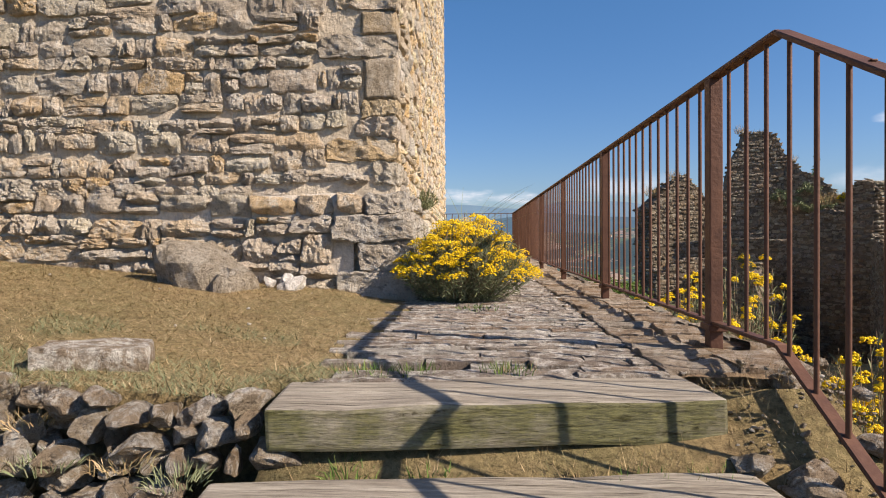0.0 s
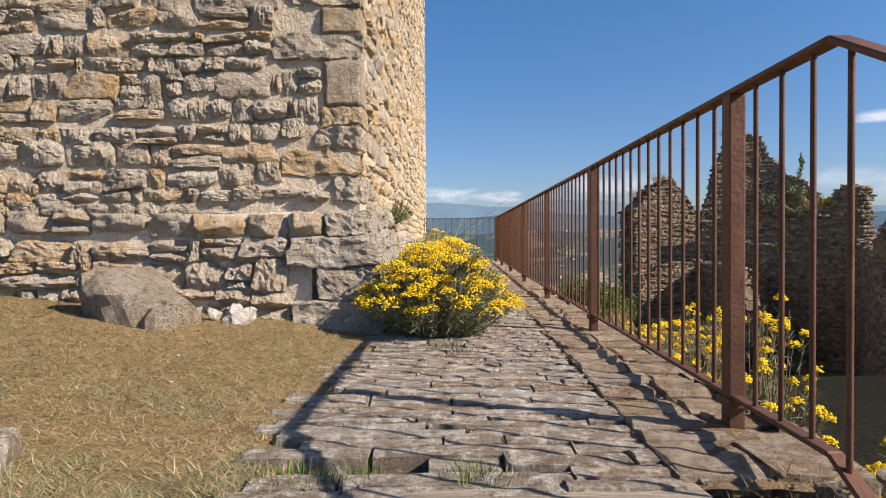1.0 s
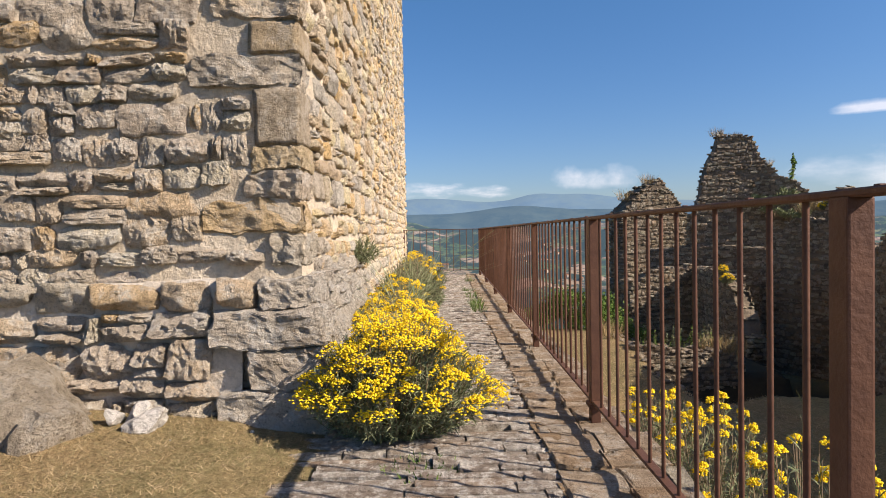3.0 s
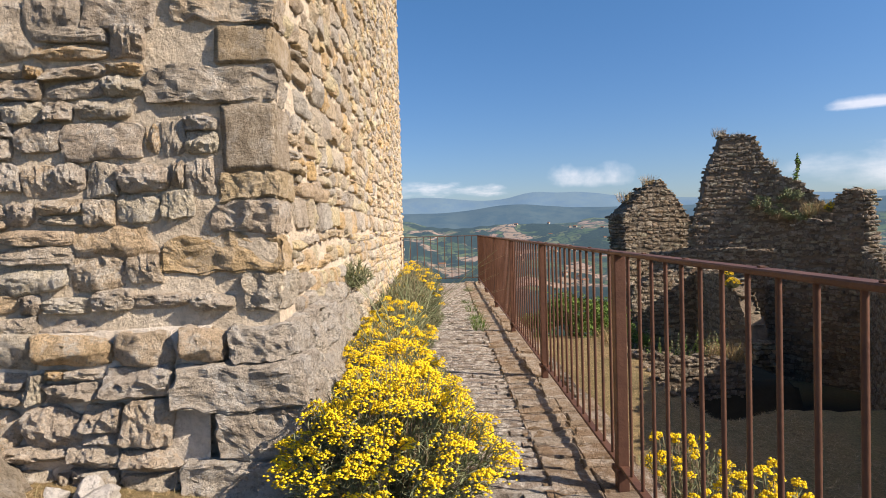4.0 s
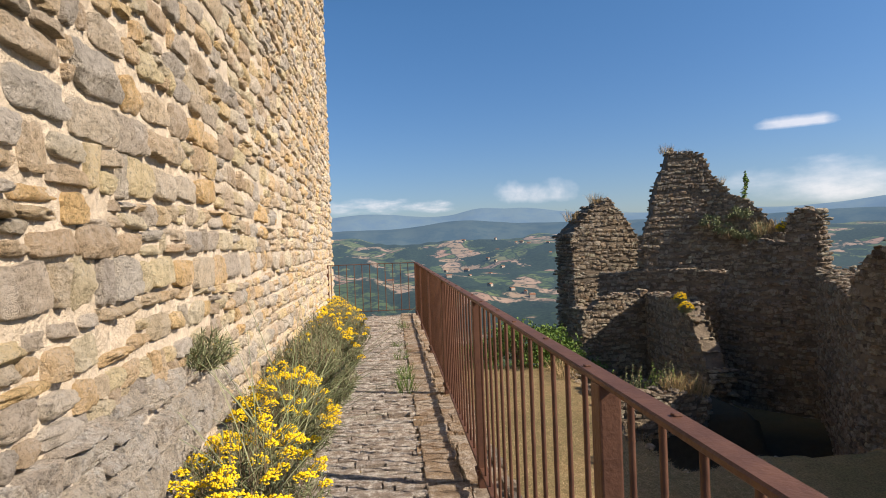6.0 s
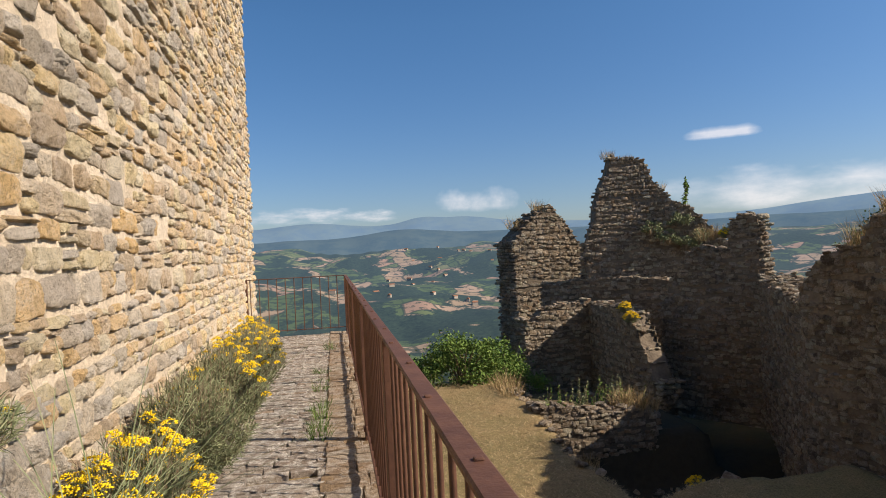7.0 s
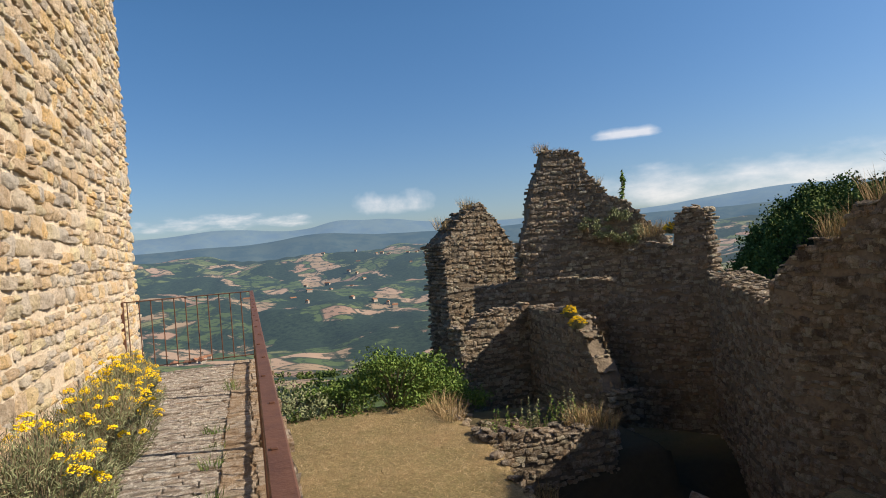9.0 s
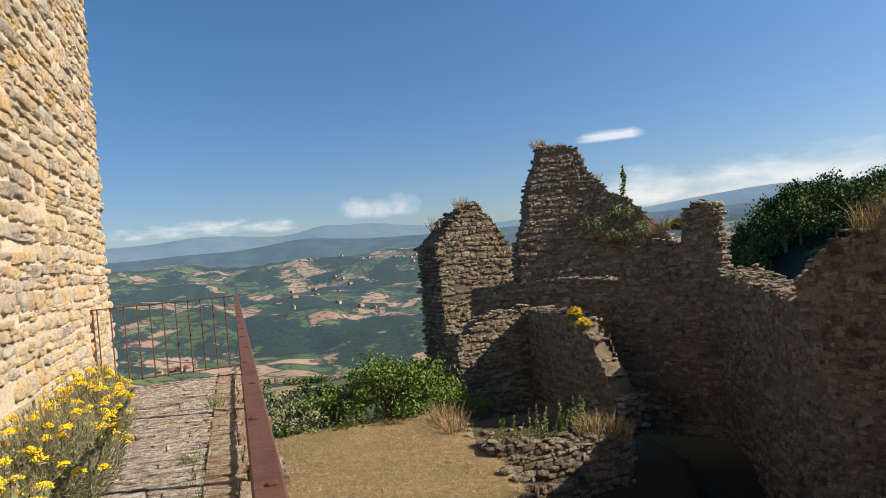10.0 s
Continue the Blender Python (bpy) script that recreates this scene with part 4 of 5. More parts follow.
def flower_shrub(at, rad, height, stems, bloom, seed, label, lean=(0, 0), head=0.046, leafy=26, group="yellow-flowering shrubs"):
    rng = np.random.RandomState(seed)
    ob = thing("flower_shrub", label, "shrub", group, at=at)
    st, lf, fl = Bulk(), Bulk(), Bulk()
    for i in range(stems):
        a, q = rng.uniform(0, 6.2832), math.sqrt(rng.rand())
        tip = np.array((rad[0] * q * math.cos(a) + lean[0], rad[1] * q * math.sin(a) + lean[1], height * (1.0 - 0.62 * q ** 2.2) * rng.uniform(0.78, 1.05)))
        root = np.array((tip[0] * 0.28, tip[1] * 0.28, -0.03))
        mid = (root + tip) / 2 + np.array((tip[0] * 0.18, tip[1] * 0.18, -0.02)) + rng.normal(0, 0.02, 3)
        pts = [root * (1 - t) ** 2 + 2 * mid * t * (1 - t) + tip * t * t for t in np.linspace(0, 1, 5)]
        tube(st, pts, 0.0028, 0.0014)
        for _ in range(leafy):
            t = rng.uniform(0.12, 0.97)
            p = root * (1 - t) ** 2 + 2 * mid * t * (1 - t) + tip * t * t
            d = (tip - root) / height + rng.normal(0, 0.55, 3)
            blade(lf, p, d, rng.uniform(0.03, 0.065), rng.uniform(0.003, 0.0055), rng, 0.2)
        if rng.rand() < bloom:
            flower_head(fl, tip, head * rng.uniform(0.6, 1.15), rng)
    part("stalkwork", st.mesh("stalkwork", m_twig), ob, "thin woody stems", "stuff")
    part("foliage", lf.mesh("foliage", m_sage), ob, "narrow grey-green leaves", "stuff")
    if fl.k:
        part("bloom", fl.mesh("bloom", m_flower), ob, "flat yellow button-flower clusters", "stuff")
    return ob


BLOOM = "bushy shrub covered in flat yellow flower clusters at the tower foot"
THIN = "grey-green shrub with scattered yellow flowers beside the wall"
flower_shrub((0.45, 4.62, -0.02), (0.50, 0.42), 0.62, 480, 0.36, 61, BLOOM, (0.05, -0.02), 0.068, 34)
flower_shrub((0.38, 5.45, -0.02), (0.42, 0.5), 0.56, 420, 0.25, 62, BLOOM, (0.06, 0), 0.06, 34)
flower_shrub((0.30, 6.45, -0.02), (0.40, 0.6), 0.55, 420, 0.2, 63, THIN)
flower_shrub((0.28, 7.6, -0.02), (0.38, 0.6), 0.60, 400, 0.2, 64, THIN, leafy=34)
flower_shrub((0.30, 8.8, -0.02), (0.42, 0.7), 0.70, 480, 0.05, 65, THIN, leafy=40)
flower_shrub((0.30, 10.1, -0.02), (0.42, 0.75), 0.72, 480, 0.07, 66, THIN, leafy=38)
flower_shrub((0.32, 11.5, -0.02), (0.45, 0.8), 0.72, 480, 0.09, 67, THIN, leafy=30)
flower_shrub((0.22, 13.0, -0.02), (0.38, 0.8), 0.66, 420, 0.13, 68, THIN, leafy=30)
flower_shrub((0.10, 14.4, -0.02), (0.3, 0.6), 0.55, 260, 0.25, 69, THIN, leafy=30)
flower_shrub((-0.02, 6.75, 0.76), (0.13, 0.26), 0.2, 60, 0.08, 70, "small grey-green tuft rooted in the tower wall", (0.08, 0), 0.02)
OUT = "straggly yellow-flowered shrub outside the railing"
flower_shrub((1.98, 3.55, -0.55), (0.28, 0.45), 0.95, 90, 0.45, 71, OUT, head=0.03)
flower_shrub((2.05, 4.5, -0.55), (0.3, 0.5), 0.72, 100, 0.45, 72, OUT, head=0.03)
flower_shrub((2.1, 5.5, -0.6), (0.32, 0.5), 0.58, 110, 0.5, 73, OUT, head=0.03)
flower_shrub((2.0, 2.45, -0.62), (0.24, 0.4), 0.68, 110, 0.6, 74, OUT, head=0.03)
flower_shrub((2.05, 1.75, -0.75), (0.25, 0.35), 0.8, 80, 0.5, 75, OUT, head=0.03)


def grass_tuft(at, r, h, n, mat, seed, label, category="grass", width=0.007, name="grass_tuft", spread=0.5):
    rng = np.random.RandomState(seed)
    bk = Bulk()
    for _ in range(n):
        a, q = rng.uniform(0, 6.2832), r * math.sqrt(rng.rand())
        p = (q * math.cos(a), q * math.sin(a), -0.02)
        d = (math.cos(a) * spread * rng.rand() + rng.normal(0, 0.15), math.sin(a) * spread * rng.rand() + rng.normal(0, 0.15), 1)
        blade(bk, p, d, h * rng.uniform(0.5, 1.1), width, rng, rng.uniform(0.1, 0.8))
    ob = new(name, bk.mesh(name, mat))
    ob.location = at
    return tagged(ob, label, category)


def weed(at, h, n, seed, label, mat=None, size=0.05, name="weed", spread=0.25):
    """Leafy upright stalks."""
    rng = np.random.RandomState(seed)
    ob = thing(name, label, "plant", at=at)
    st, lf = Bulk(), Bulk()
    for _ in range(n):
        a = rng.uniform(0, 6.2832)
        root = np.array((rng.normal(0, spread * 0.4), rng.normal(0, spread * 0.4), -0.03))
        tip = root + np.array((math.cos(a) * spread * rng.rand(), math.sin(a) * spread * rng.rand(), h * rng.uniform(0.55, 1.0)))
        pts = [root + (tip - root) * t + np.array((0.02 * math.sin(5 * t + a), 0.02 * math.cos(4 * t + a), 0)) for t in np.linspace(0, 1, 5)]
        tube(st, pts, 0.006, 0.002)
        for _ in range(int(26 * h / 0.5)):
            t = rng.uniform(0.1, 1.0)
            p = root + (tip - root) * t
            d = Vector((rng.normal(), rng.normal(), rng.normal(0.3, 0.5)))
            blade(lf, p, d, size * rng.uniform(0.6, 1.5) * (1.3 - 0.6 * t), size * 0.45, rng, 0.4)
    part("stalks", st.mesh("stalks", m_twig), ob, "thin stalks", "stuff")
    part("foliage", lf.mesh("foliage", mat or m_green), ob, "small leaves", "stuff")
    return ob


def leafy_bush(at, rad, h, clumps, leaves, seed, label, leaf=0.06, mat=None, name="bush", category="bush"):
    rng = np.random.RandomState(seed)
    ob = thing(name, label, category, at=at)
    wood, lf = Bulk(), Bulk()
    for _ in range(clumps):
        a, q = rng.uniform(0, 6.2832), math.sqrt(rng.rand())
        c = np.array((rad * q * math.cos(a), rad * q * math.sin(a), h * rng.uniform(0.3, 1.0) * (1 - 0.45 * q * q)))
        tube(wood, [(c[0] * 0.15, c[1] * 0.15, -0.05), (c[0] * 0.5, c[1] * 0.5, c[2] * 0.6), c], 0.018, 0.005, 4)
        s = rad * rng.uniform(0.16, 0.34)
        for _ in range(leaves):
            p = c + rng.normal(0, 1, 3) * np.array((s, s, s * 0.7)) * 0.6
            if p[2] > 0:
                blade(lf, p, rng.normal(0, 1, 3), leaf * rng.uniform(0.6, 1.4), leaf * 0.55, rng, 0.3)
    part("stalkwork", wood.mesh("stalkwork", m_twig), ob, "bare branching stems", "stuff")
    part("foliage", lf.mesh("foliage", mat or m_green), ob, "small green leaves", "stuff")
    return ob


def lie(x, y):
    return float(ground_height(np.array([x]), np.array([y]))[0])


leafy_bush((4.35, 19.7, lie(4.35, 19.7)), 0.9, 1.35, 46, 120, 81, "bright green leafy bush at the lawn's edge")
leafy_bush((5.2, 20.2, lie(5.2, 20.2)), 0.8, 1.05, 34, 120, 82, "green leafy bush at the lawn's edge")
leafy_bush((3.2, 20.0, lie(3.2, 20.0)), 0.7, 0.75, 26, 110, 83, "low green bush at the lawn's edge")
leafy_bush((2.3, 20.0, lie(2.3, 20.0)), 0.7, 0.62, 24, 110, 84, "low scrubby bush at the lawn's edge", mat=m_sage)
leafy_bush((6.0, 21.0, lie(6.0, 21)), 0.8, 1.0, 26, 110, 85, "dark green bush below the turret")
rw = np.random.RandomState(88)
for i in range(16):
    x, y = 1.9 + 0.24 * i + rw.normal(0, 0.08), 19.3 + rw.normal(0, 0.15)
    weed((x, y, lie(x, y)), rw.uniform(0.2, 0.4), 7, 200 + i, "scrubby green weeds along the lawn's edge")
for i in range(9):
    x = 5.5 + 0.24 * i + rw.normal(0, 0.05)
    weed((x, 16.85 + rw.normal(0, 0.08), -2.48), rw.uniform(0.85, 1.25), 7, 230 + i, "leafy green weeds behind the low wall", m_green if i % 3 else m_sage)
for i, (x, y, z, h) in enumerate(((5.05, 18.2, -1.93, 0.6), (5.0, 17.7, -1.93, 0.55), (5.05, 18.7, -1.9, 0.5), (6.9, 16.3, -1.9, 0.45), (7.2, 16.25, -1.95, 0.5), (7.4, 16.2, -2.0, 0.4), (8.3, 25.2, 2.65, 0.45), (7.4, 25.2, 2.05, 0.5), (10.5, 22.9, 4.0, 0.2), (9.95, 23.0, 4.05, 0.35), (11.4, 22.6, 2.95, 0.35), (10.85, 19.3, 1.35, 0.5), (11.2, 19.2, 1.4, 0.4), (9.9, 14.2, 0.25, 0.3), (9.75, 13.3, 1.15, 0.5), (9.9, 13.0, 1.2, 0.6), (9.8, 12.6, 1.65, 0.5), (9.8, 12.0, 1.75, 0.6), (5.9, 15.75, -2.9, 0.4))):
    grass_tuft((x, y, z), 0.22, h, 130, m_straw, 260 + i, "tuft of long dry grass on the ruined wall")
for i, (x, y, z) in enumerate(((8.5, 18.75, -0.55), (8.55, 19.15, -0.34), (11.25, 18.85, 1.4), (7.9, 15.2, -3.3))):
    flower_shrub((x - 0.1, y, z), (0.2, 0.22), 0.26, 110, 0.55, 290 + i, "small yellow-green shrub rooted in the ruin", head=0.03, leafy=20, group="ruin shrubs")
weed((12.0, 22.0, 2.45), 0.95, 3, 300, "tall lone sapling growing from the ruin top", mat=m_green, size=0.1, spread=0.1, name="sapling")
for i, (x, y, z) in enumerate(((11.0, 22.35, 1.6), (11.5, 22.2, 1.3), (11.9, 22.0, 1.1), (12.3, 21.85, 1.3), (11.8, 22.1, 1.8))):
    leafy_bush((x - 0.1, y - 0.1, z), 0.34, 0.4, 10, 60, 310 + i, "trailing plant hanging on the ruin wall", 0.06, m_sage, name="wall_plant", category="plant")

# dry wispy stems behind the flowers
rg = np.random.RandomState(92)
broom = thing("broom_plant", "long wispy grey-green broom stems leaning over the walk", "plant")
for _ in range(46):
    wisp = Bulk()
    a = rg.uniform(-0.4, 2.6)
    L = rg.uniform(0.7, 1.35)
    d = np.array((math.cos(a) * 0.75, math.sin(a) * 0.5, rg.uniform(0.3, 0.9)))
    p0 = np.array((0.35 + rg.normal(0, 0.08), 6.6 + rg.normal(0, 0.3), 0.3))
    tube(wisp, [p0 + d * L * t + np.array((0, 0, -0.22 * L * t * t)) for t in np.linspace(0, 1, 6)], 0.0034, 0.0014)
    part("stem", wisp.mesh("stem", m_sage), broom)

# ---- mown hay lying on the terrace and the lawn ----
def hay(name, label, x0, x1, y0, y1, n, seed, keep, size=(0.015, 0.055), lift=0.2, mat=None):
    rng = np.random.RandomState(seed)
    P = np.stack([rng.uniform(x0, x1, n), rng.uniform(y0, y1, n)], 1)
    Z = ground_height(P[:, 0], P[:, 1])
    bk_v, bk_f = [], []
    for (x, y), z in zip(P, Z):
        if not keep(x, y):
            continue
        a, L = rng.uniform(0, 6.2832), rng.uniform(*size)
        up = abs(rng.normal(0, lift))
        w = rng.uniform(0.02, 0.04) * L
        c, s = math.cos(a), math.sin(a)
        k = len(bk_v)
        bk_v += [(x - s * w, y + c * w, z), (x + s * w, y - c * w, z), (x + c * L, y + s * L, z + 0.004 + up * L)]
        bk_f.append((k, k + 1, k + 2))
    return tagged(new(name, mesh_of(name, bk_v, bk_f, mat or m_straw)), label, "grass", kind="stuff")


hay("terrace_hay", "dry cut grass strewn over the terrace", -4.2, 0.45, 1.88, 4.75, 150000, 95, lambda x, y: x < 0.2 + 0.2 * noise.noise((x * 2, y * 2, 0)))
hay("edge_grass", "short grey-green grass along the terrace edge", -2.4, 0.3, 1.85, 3.0, 26000, 94, lambda x, y: noise.noise((x * 2.2, y * 2.2, 4)) + 0.5 > (y - 1.85) * 0.75, (0.015, 0.05), 0.4, m_sage)
hay("lawn_hay", "dry cut grass strewn over the lower lawn", 1.7, 6.4, 8.0, 19.8, 110000, 96, lambda x, y: x < 5.15 or y < 12.4, (0.04, 0.13))
hay("path_grass", "short dry grass in the joints by the steps", 0.1, 1.7, 1.0, 2.3, 16000, 97, lambda x, y: x > 1.25 or y < 1.85, (0.01, 0.035), 0.7)
rk = np.random.RandomState(99)
for i in range(14):
    grass_tuft((rk.uniform(0.15, 1.2), (2.22 if i % 2 else 1.755) + rk.normal(0, 0.015), -0.02 if i % 2 else -0.19), 0.07, 0.07, 60, m_green if i % 3 else m_straw, 400 + i, "short green grass at the step's edge", width=0.003)
for i in range(12):
    grass_tuft((1.13 + rk.normal(0, 0.03), rk.uniform(8, 15.4), -0.02), 0.08, rk.uniform(0.08, 0.2), 50, m_green, 420 + i, "weeds in the joint of the paving", width=0.004)
grass_tuft((0.62, 4.1, -0.02), 0.16, 0.06, 160, m_green, 440, "small green weeds before the flowers", width=0.008)

# ---- loose stones ----
m_boulder = stone_material("rough_boulder", [(0.53, 0.43, 0.31), (0.58, 0.49, 0.37)], 0.4, 0.35, 0.03)
m_slab = stone_material("spotted_slab", [(0.36, 0.28, 0.20), (0.42, 0.33, 0.24)], 1.0, 0.3, 0.015, patch=11, spread=0.46)

def loose_stone(at, size, turn, mat, seed, label, name="stone", flat=0.6):
    rng = np.random.RandomState(seed)
    bm = bmesh.new()
    bmesh.ops.create_icosphere(bm, subdivisions=4 if max(size) > 0.3 else 3 if max(size) > 0.05 else 2, radius=0.5)
    cuts = [(Vector(rng.normal(0, 1, 3)).normalized(), rng.uniform(0.2, 0.4)) for _ in range(13)]
    for v in bm.verts:
        for n, d in cuts:
            k = v.co.dot(n) - d
            if k > 0:
                v.co -= n * k * 0.92
        v.co += 0.05 * noise.noise_vector(v.co * 4 + Vector((seed, 0, 0))) + 0.035 * noise.noise_vector(v.co * 11 + Vector((seed, 0, 0)))
    bmesh.ops.transform(bm, matrix=Matrix.Diagonal((*size, 1)), verts=bm.verts)
    me = bpy.data.meshes.new(name)
    bm.to_mesh(me)
    bm.free()
    me.materials.append(mat)
    ob = new(name, me)
    ob.matrix_basis = pose(*at, 0, 0, turn)
    return tagged(ob, label, "stone")


loose_stone((-1.20, 4.36, 0.05), (1.0, 0.85, 1.15), 8, m_boulder, 1, "large rough boulder leaning on the tower foot", "boulder")
loose_stone((-0.67, 4.36, lie(-0.67, 4.36) + 0.035), (0.24, 0.19, 0.17), 20, m_pale, 2, "small white stone on the grass")
loose_stone((-0.74, 4.46, lie(-0.74, 4.46) + 0.035), (0.2, 0.17, 0.2), 60, m_pale, 3, "small white stone on the grass")
loose_stone((-0.84, 4.42, lie(-0.84, 4.42) + 0.035), (0.13, 0.12, 0.12), 30, m_pale, 13, "small white stone on the grass")
slab = tagged(new("slab", box_mesh("slab", (-0.17, -0.11, -0.08), (0.17, 0.11, 0.06), m_slab, 0.012, 0.025, 6, 4)), "flat slab spotted with white lichen at the terrace edge", "stone")
slab.matrix_basis = pose(-0.70, 2.19, 0.03, 0, 0, 20)
# rough dry rubble below the terrace edge
rr = np.random.RandomState(101)
for row in range(11):
    x = -2.6
    while x < -0.02:
        w = rr.uniform(0.06, 0.16)
        loose_stone((x + w / 2, 1.87 - 0.028 * row + rr.normal(0, 0.03) + 0.13 * max(0, -x - 0.3), -0.06 - 0.068 * row + rr.normal(0, 0.02) + 0.05 * max(0, -x)), (w * 1.2, 0.2, rr.uniform(0.08, 0.14)), rr.uniform(-15, 15), m_rubble, rr.randint(999), "dark lichened rubble stone in the terrace edge", "rubble_stone")["group"] = "terrace edge rubble"
        x += w * 0.92
for i in range(26):
    x = rr.uniform(-2.4, -0.05)
    grass_tuft((x, 1.80 + 0.13 * max(0, -x - 0.3) - rr.uniform(0, 0.12), -0.05 - rr.uniform(0, 0.3) + 0.05 * max(0, -x)), 0.08, 0.055, 90, m_sage if i % 2 else m_straw, 500 + i, "short grass hanging over the rubble edge", width=0.0025, spread=1.3)
for i in range(26):
    x, y = rr.uniform(1.28, 1.75), rr.uniform(1.2, 2.5)
    s = rr.uniform(0.05, 0.17)
    loose_stone((x, y, lie(x, y) + 0.01), (s, s * 0.8, s * 0.55), rr.uniform(0, 180), m_rubble, rr.randint(999), "broken stone in the dirt beside the steps", "rubble_stone")["group"] = "stones by the steps"
for i in range(64):
    t = i / 63
    y = 13.2 + 5.4 * t + rr.normal(0, 0.1)
    x = 5.14 + rr.normal(0, 0.12)
    s = rr.uniform(0.08, 0.3)
    loose_stone((x, y, lie(x, y) + 0.02), (s, s * 0.85, s * 0.55), rr.uniform(0, 180), m_ruin_stone, rr.randint(999), "pale fallen stone along the lawn's edge", "fallen_stone")["group"] = "stones along the lawn"
for i in range(70):
    x, y = rr.uniform(5.3, 9.2), rr.uniform(14.2, 15.7) if i % 2 else rr.uniform(16.6, 20.4)
    s = rr.uniform(0.1, 0.32)
    loose_stone((x, y, lie(x, y) + 0.02), (s, s * 0.85, s * 0.6), rr.uniform(0, 180), m_ruin_stone, rr.randint(999), "fallen rubble stone inside the ruin", "fallen_stone")["group"] = "fallen stones in the ruin"
slab = tagged(new("slab", box_mesh("slab", (-0.2, -0.14, -0.05), (0.2, 0.14, 0.05), m_coping, 0.012, 0.03, 5, 9)), "pale broken slab lying in the sunken ruin", "stone")
slab.matrix_basis = pose(8.6, 15.4, lie(8.6, 15.4) + 0.1, 14, -10, 35)
for i in range(30):
    x, y = rr.uniform(-3.5, 0.1), rr.uniform(2.1, 4.5)
    s = rr.uniform(0.015, 0.04)
    loose_stone((x, y, lie(x, y) + 0.004), (s, s * 0.8, s * 0.6), rr.uniform(0, 180), m_pale, rr.randint(999), "pale pebble in the dry grass", "pebble")["group"] = "pebbles"


def gravel(n, seed):
    """Loose grit on the dirt beside the steps and under the rail."""
    rng = np.random.RandomState(seed)
    bk = Bulk()
    for _ in range(n):
        x, y = rng.uniform(1.2, 1.95), rng.uniform(0.6, 4.6) if rng.rand() < 0.75 else rng.uniform(4.6, 9)
        if y > 2.2:
            x = rng.uniform(1.18, 1.58)
        z = lie(x, y) if y < 2.2 or x > 1.62 else -0.012
        s = rng.uniform(0.006, 0.022) * (1.6 if rng.rand() < 0.12 else 1)
        put_stone(bk, BLOBS[rng.randint(10)], pose(x, y, z + s * 0.1, rng.normal(0, 20), rng.normal(0, 20), rng.uniform(0, 360)) @ Matrix.Diagonal((s, s * 0.8, s * 0.7, 1)))
    tagged(new("gravel", bk.mesh("gravel", m_rubble)), "brown grit and small stones on bare dirt", "gravel", kind="stuff")


gravel(2600, 103)


# ---- woods on the spur ----
def woods():
    rng = np.random.RandomState(121)
    lf, tr = Bulk(), Bulk()
    V, F = [], []
    n = 0
    while n < 420:
        az, r = rng.uniform(0.68, 1.2), rng.uniform(125, 190)
        x, y = 2 + r * math.sin(az), 6 + r * math.cos(az)
        z = lie(x, y)
        n += 1
        R, H = rng.uniform(2.2, 4.0), rng.uniform(5, 8.5)
        tube(tr, [(x, y, z - 0.5), (x, y, z + H * 0.5)], 0.25, 0.12, 5)
        for _ in range(16):
            c = np.array((x, y, z + H * 0.62)) + rng.normal(0, 1, 3) * np.array((R, R, H * 0.3)) * 0.48
            for _ in range(26):
                p = c + rng.normal(0, 0.55, 3)
                d, s = Vector(rng.normal(0, 1, 3)).normalized(), rng.uniform(0.16, 0.36)
                q = d.orthogonal().normalized()
                e = d.cross(q)
                k = len(V)
                V.extend([tuple(p + s * np.array(q)), tuple(p + s * 0.8 * np.array(e)), tuple(p - s * np.array(q)), tuple(p - s * 0.8 * np.array(e))])
                F.append((k, k + 1, k + 2, k + 3))
    ob = thing("woods", "dense dark green deciduous woods on the hillside", "woods", kind="stuff")
    part("trunks", tr.mesh("trunks", m_twig), ob, "grey trunks", "stuff")
    part("crowns", mesh_of("crowns", V, F, m_wood_leaf), ob, "leafy crowns", "stuff")


woods()


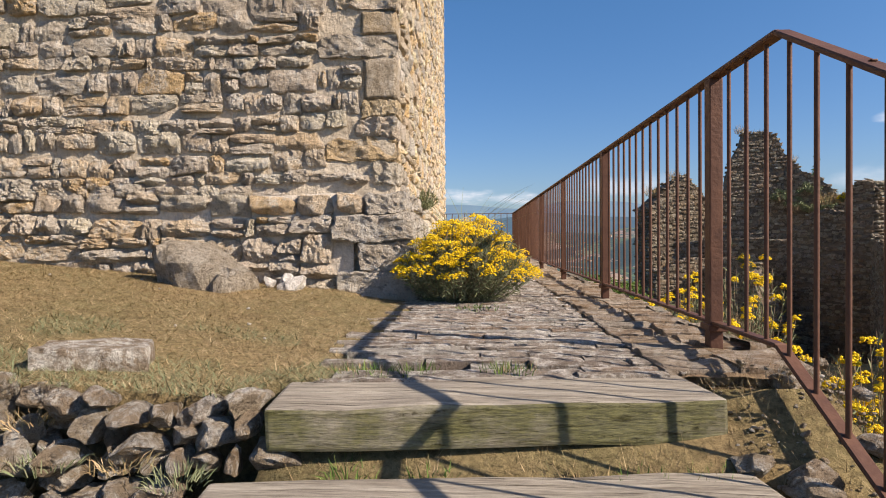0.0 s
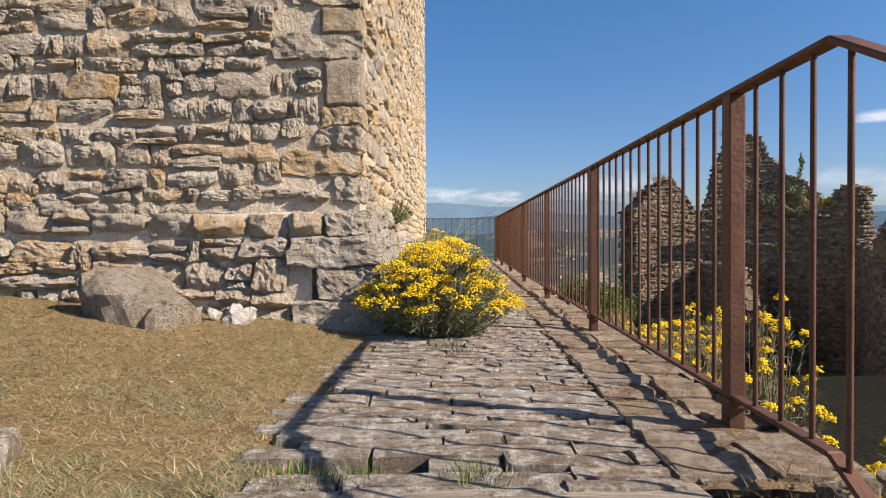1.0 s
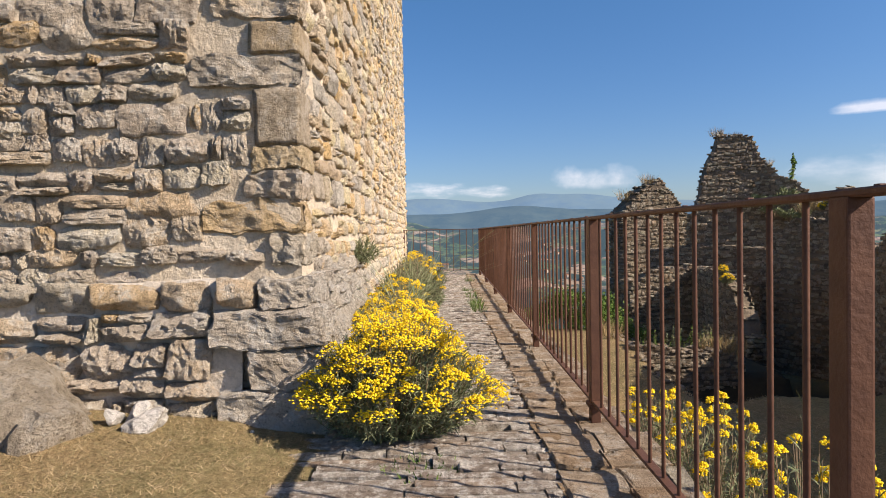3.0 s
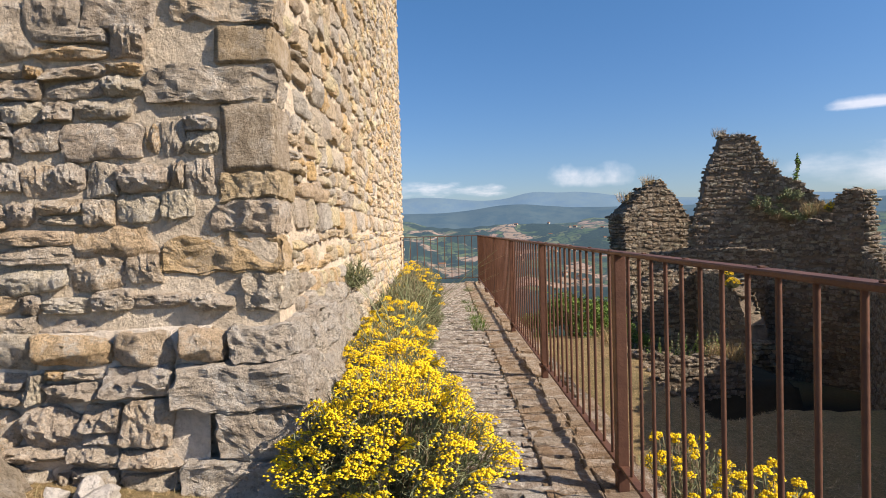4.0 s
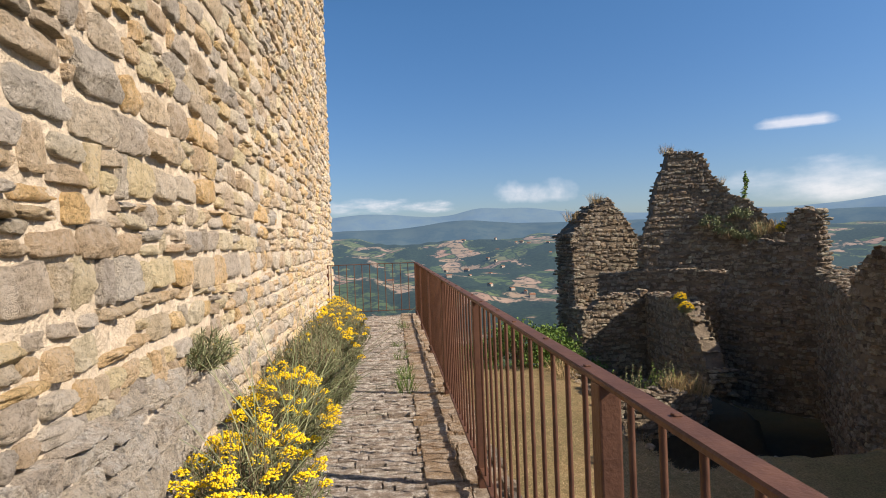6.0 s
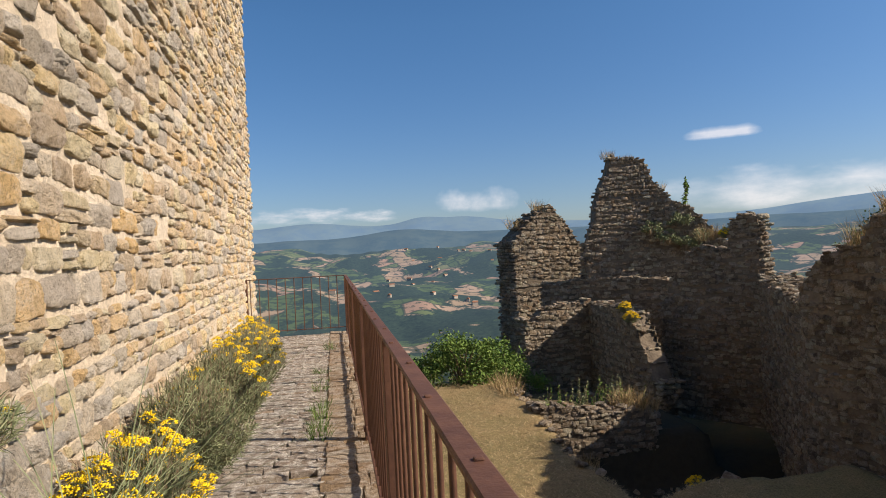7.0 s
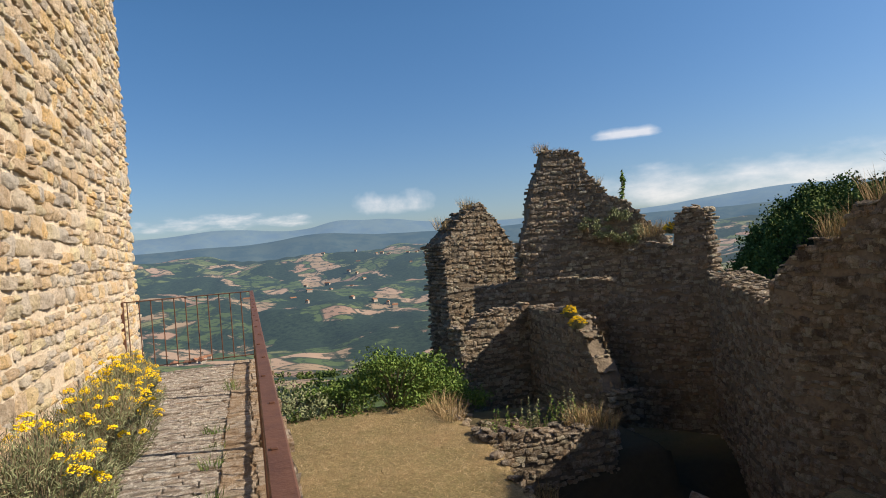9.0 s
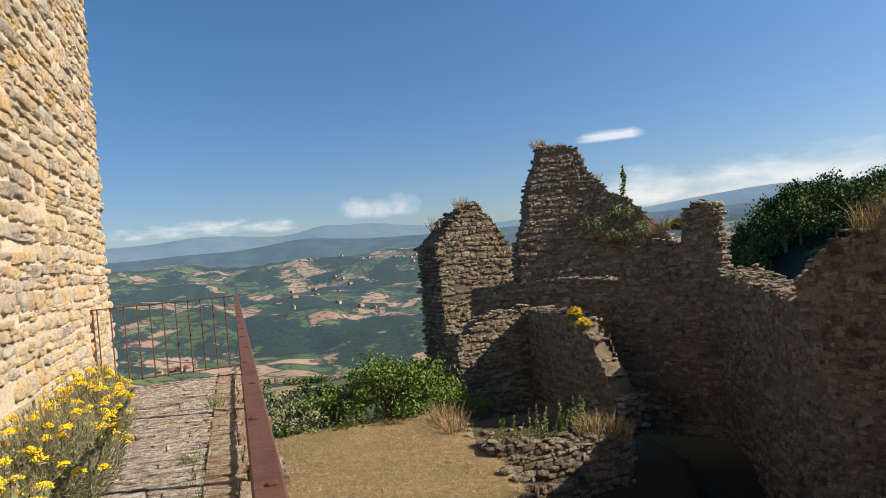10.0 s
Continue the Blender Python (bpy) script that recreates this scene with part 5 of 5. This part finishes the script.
def valley_trees():
    """Scattered crowns over the nearer slopes below the castle."""
    rng = np.random.RandomState(131)
    V, F = [], []
    az, r = rng.uniform(-0.35, 0.72, 4200), 45 + 800 * rng.rand(4200) ** 1.6
    x, y = 2 + r * np.sin(az), 6 + r * np.cos(az)
    keep = waves(x / 24, y / 24, 17, 4) > 0.12
    z = ground_height(x, y)
    for px, py, pz, pr in zip(x[keep], y[keep], z[keep], r[keep]):
        R, H = rng.uniform(1.6, 3.6), rng.uniform(3.5, 8)
        n = 90 if pr < 250 else 40
        s0 = 0.34 if pr < 250 else 0.75
        for _ in range(n):
            g = rng.normal(0, 1, 3)
            g = g / np.linalg.norm(g) * rng.uniform(0.7, 1.05)
            p = np.array((px, py, pz + H * 0.5)) + g * np.array((R, R, H * 0.5))
            q = Vector(g + rng.normal(0, 0.5, 3)).normalized()
            a = q.orthogonal().normalized()
            e = q.cross(a)
            s = s0 * rng.uniform(0.7, 1.5)
            k = len(V)
            V.extend([tuple(p + s * np.array(a)), tuple(p + s * np.array(e)), tuple(p - s * np.array(a)), tuple(p - s * np.array(e))])
            F.append((k, k + 1, k + 2, k + 3))
    tagged(new("valley_trees", mesh_of("valley_trees", V, F, m_wood_leaf)), "scattered dark green trees on the slopes below", "trees", kind="stuff")


valley_trees()


# ---- farmhouses in the valley ----
m_plaster = plain_material("pale_plaster", (0.46, 0.41, 0.35), (0.38, 0.33, 0.27), 0.5, 0.01, fine=3)
m_tiles = plain_material("clay_tiles", (0.34, 0.17, 0.10), (0.26, 0.13, 0.08), 0.8, 0.02, fine=4)
house_wall = box_mesh("wall", (-0.5, -0.5, -0.6), (0.5, 0.5, 0.5), m_plaster)
house_roof = mesh_of("roof", [(-0.56, -0.56, 0.48), (0.56, -0.56, 0.48), (0.56, 0.56, 0.48), (-0.56, 0.56, 0.48), (-0.56, 0, 0.86), (0.56, 0, 0.86)], [(0, 1, 5, 4), (2, 3, 4, 5), (0, 4, 3), (1, 2, 5), (3, 2, 1, 0)], m_tiles)
rh = np.random.RandomState(141)
CLUSTERS = ((-0.075, 1150, 7, 40), (0.285, 3000, 26, 150), (0.12, 2400, 6, 120), (0.2, 1700, 5, 120), (-0.02, 2600, 6, 150), (0.16, 3200, 8, 250), (0.05, 1900, 4, 150))
for az, r, count, spread in CLUSTERS:
    for _ in range(count):
        x, y = 2 + r * math.sin(az) + rh.normal(0, spread * 0.5), 6 + r * math.cos(az) + rh.normal(0, spread)
        L, W, H = rh.uniform(10, 20), rh.uniform(8, 12), rh.uniform(6, 9)
        hs = thing("farmhouse", "small pale farmhouse with a clay-tiled roof in the valley", "house", "valley farmhouses")
        part("wall", house_wall, hs)
        part("roof", house_roof, hs, "clay-tiled gable roof")
        hs.matrix_basis = pose(x, y, lie(x, y) + H * 0.45, 0, 0, rh.uniform(0, 180)) @ Matrix.Diagonal((L, W, H, 1))
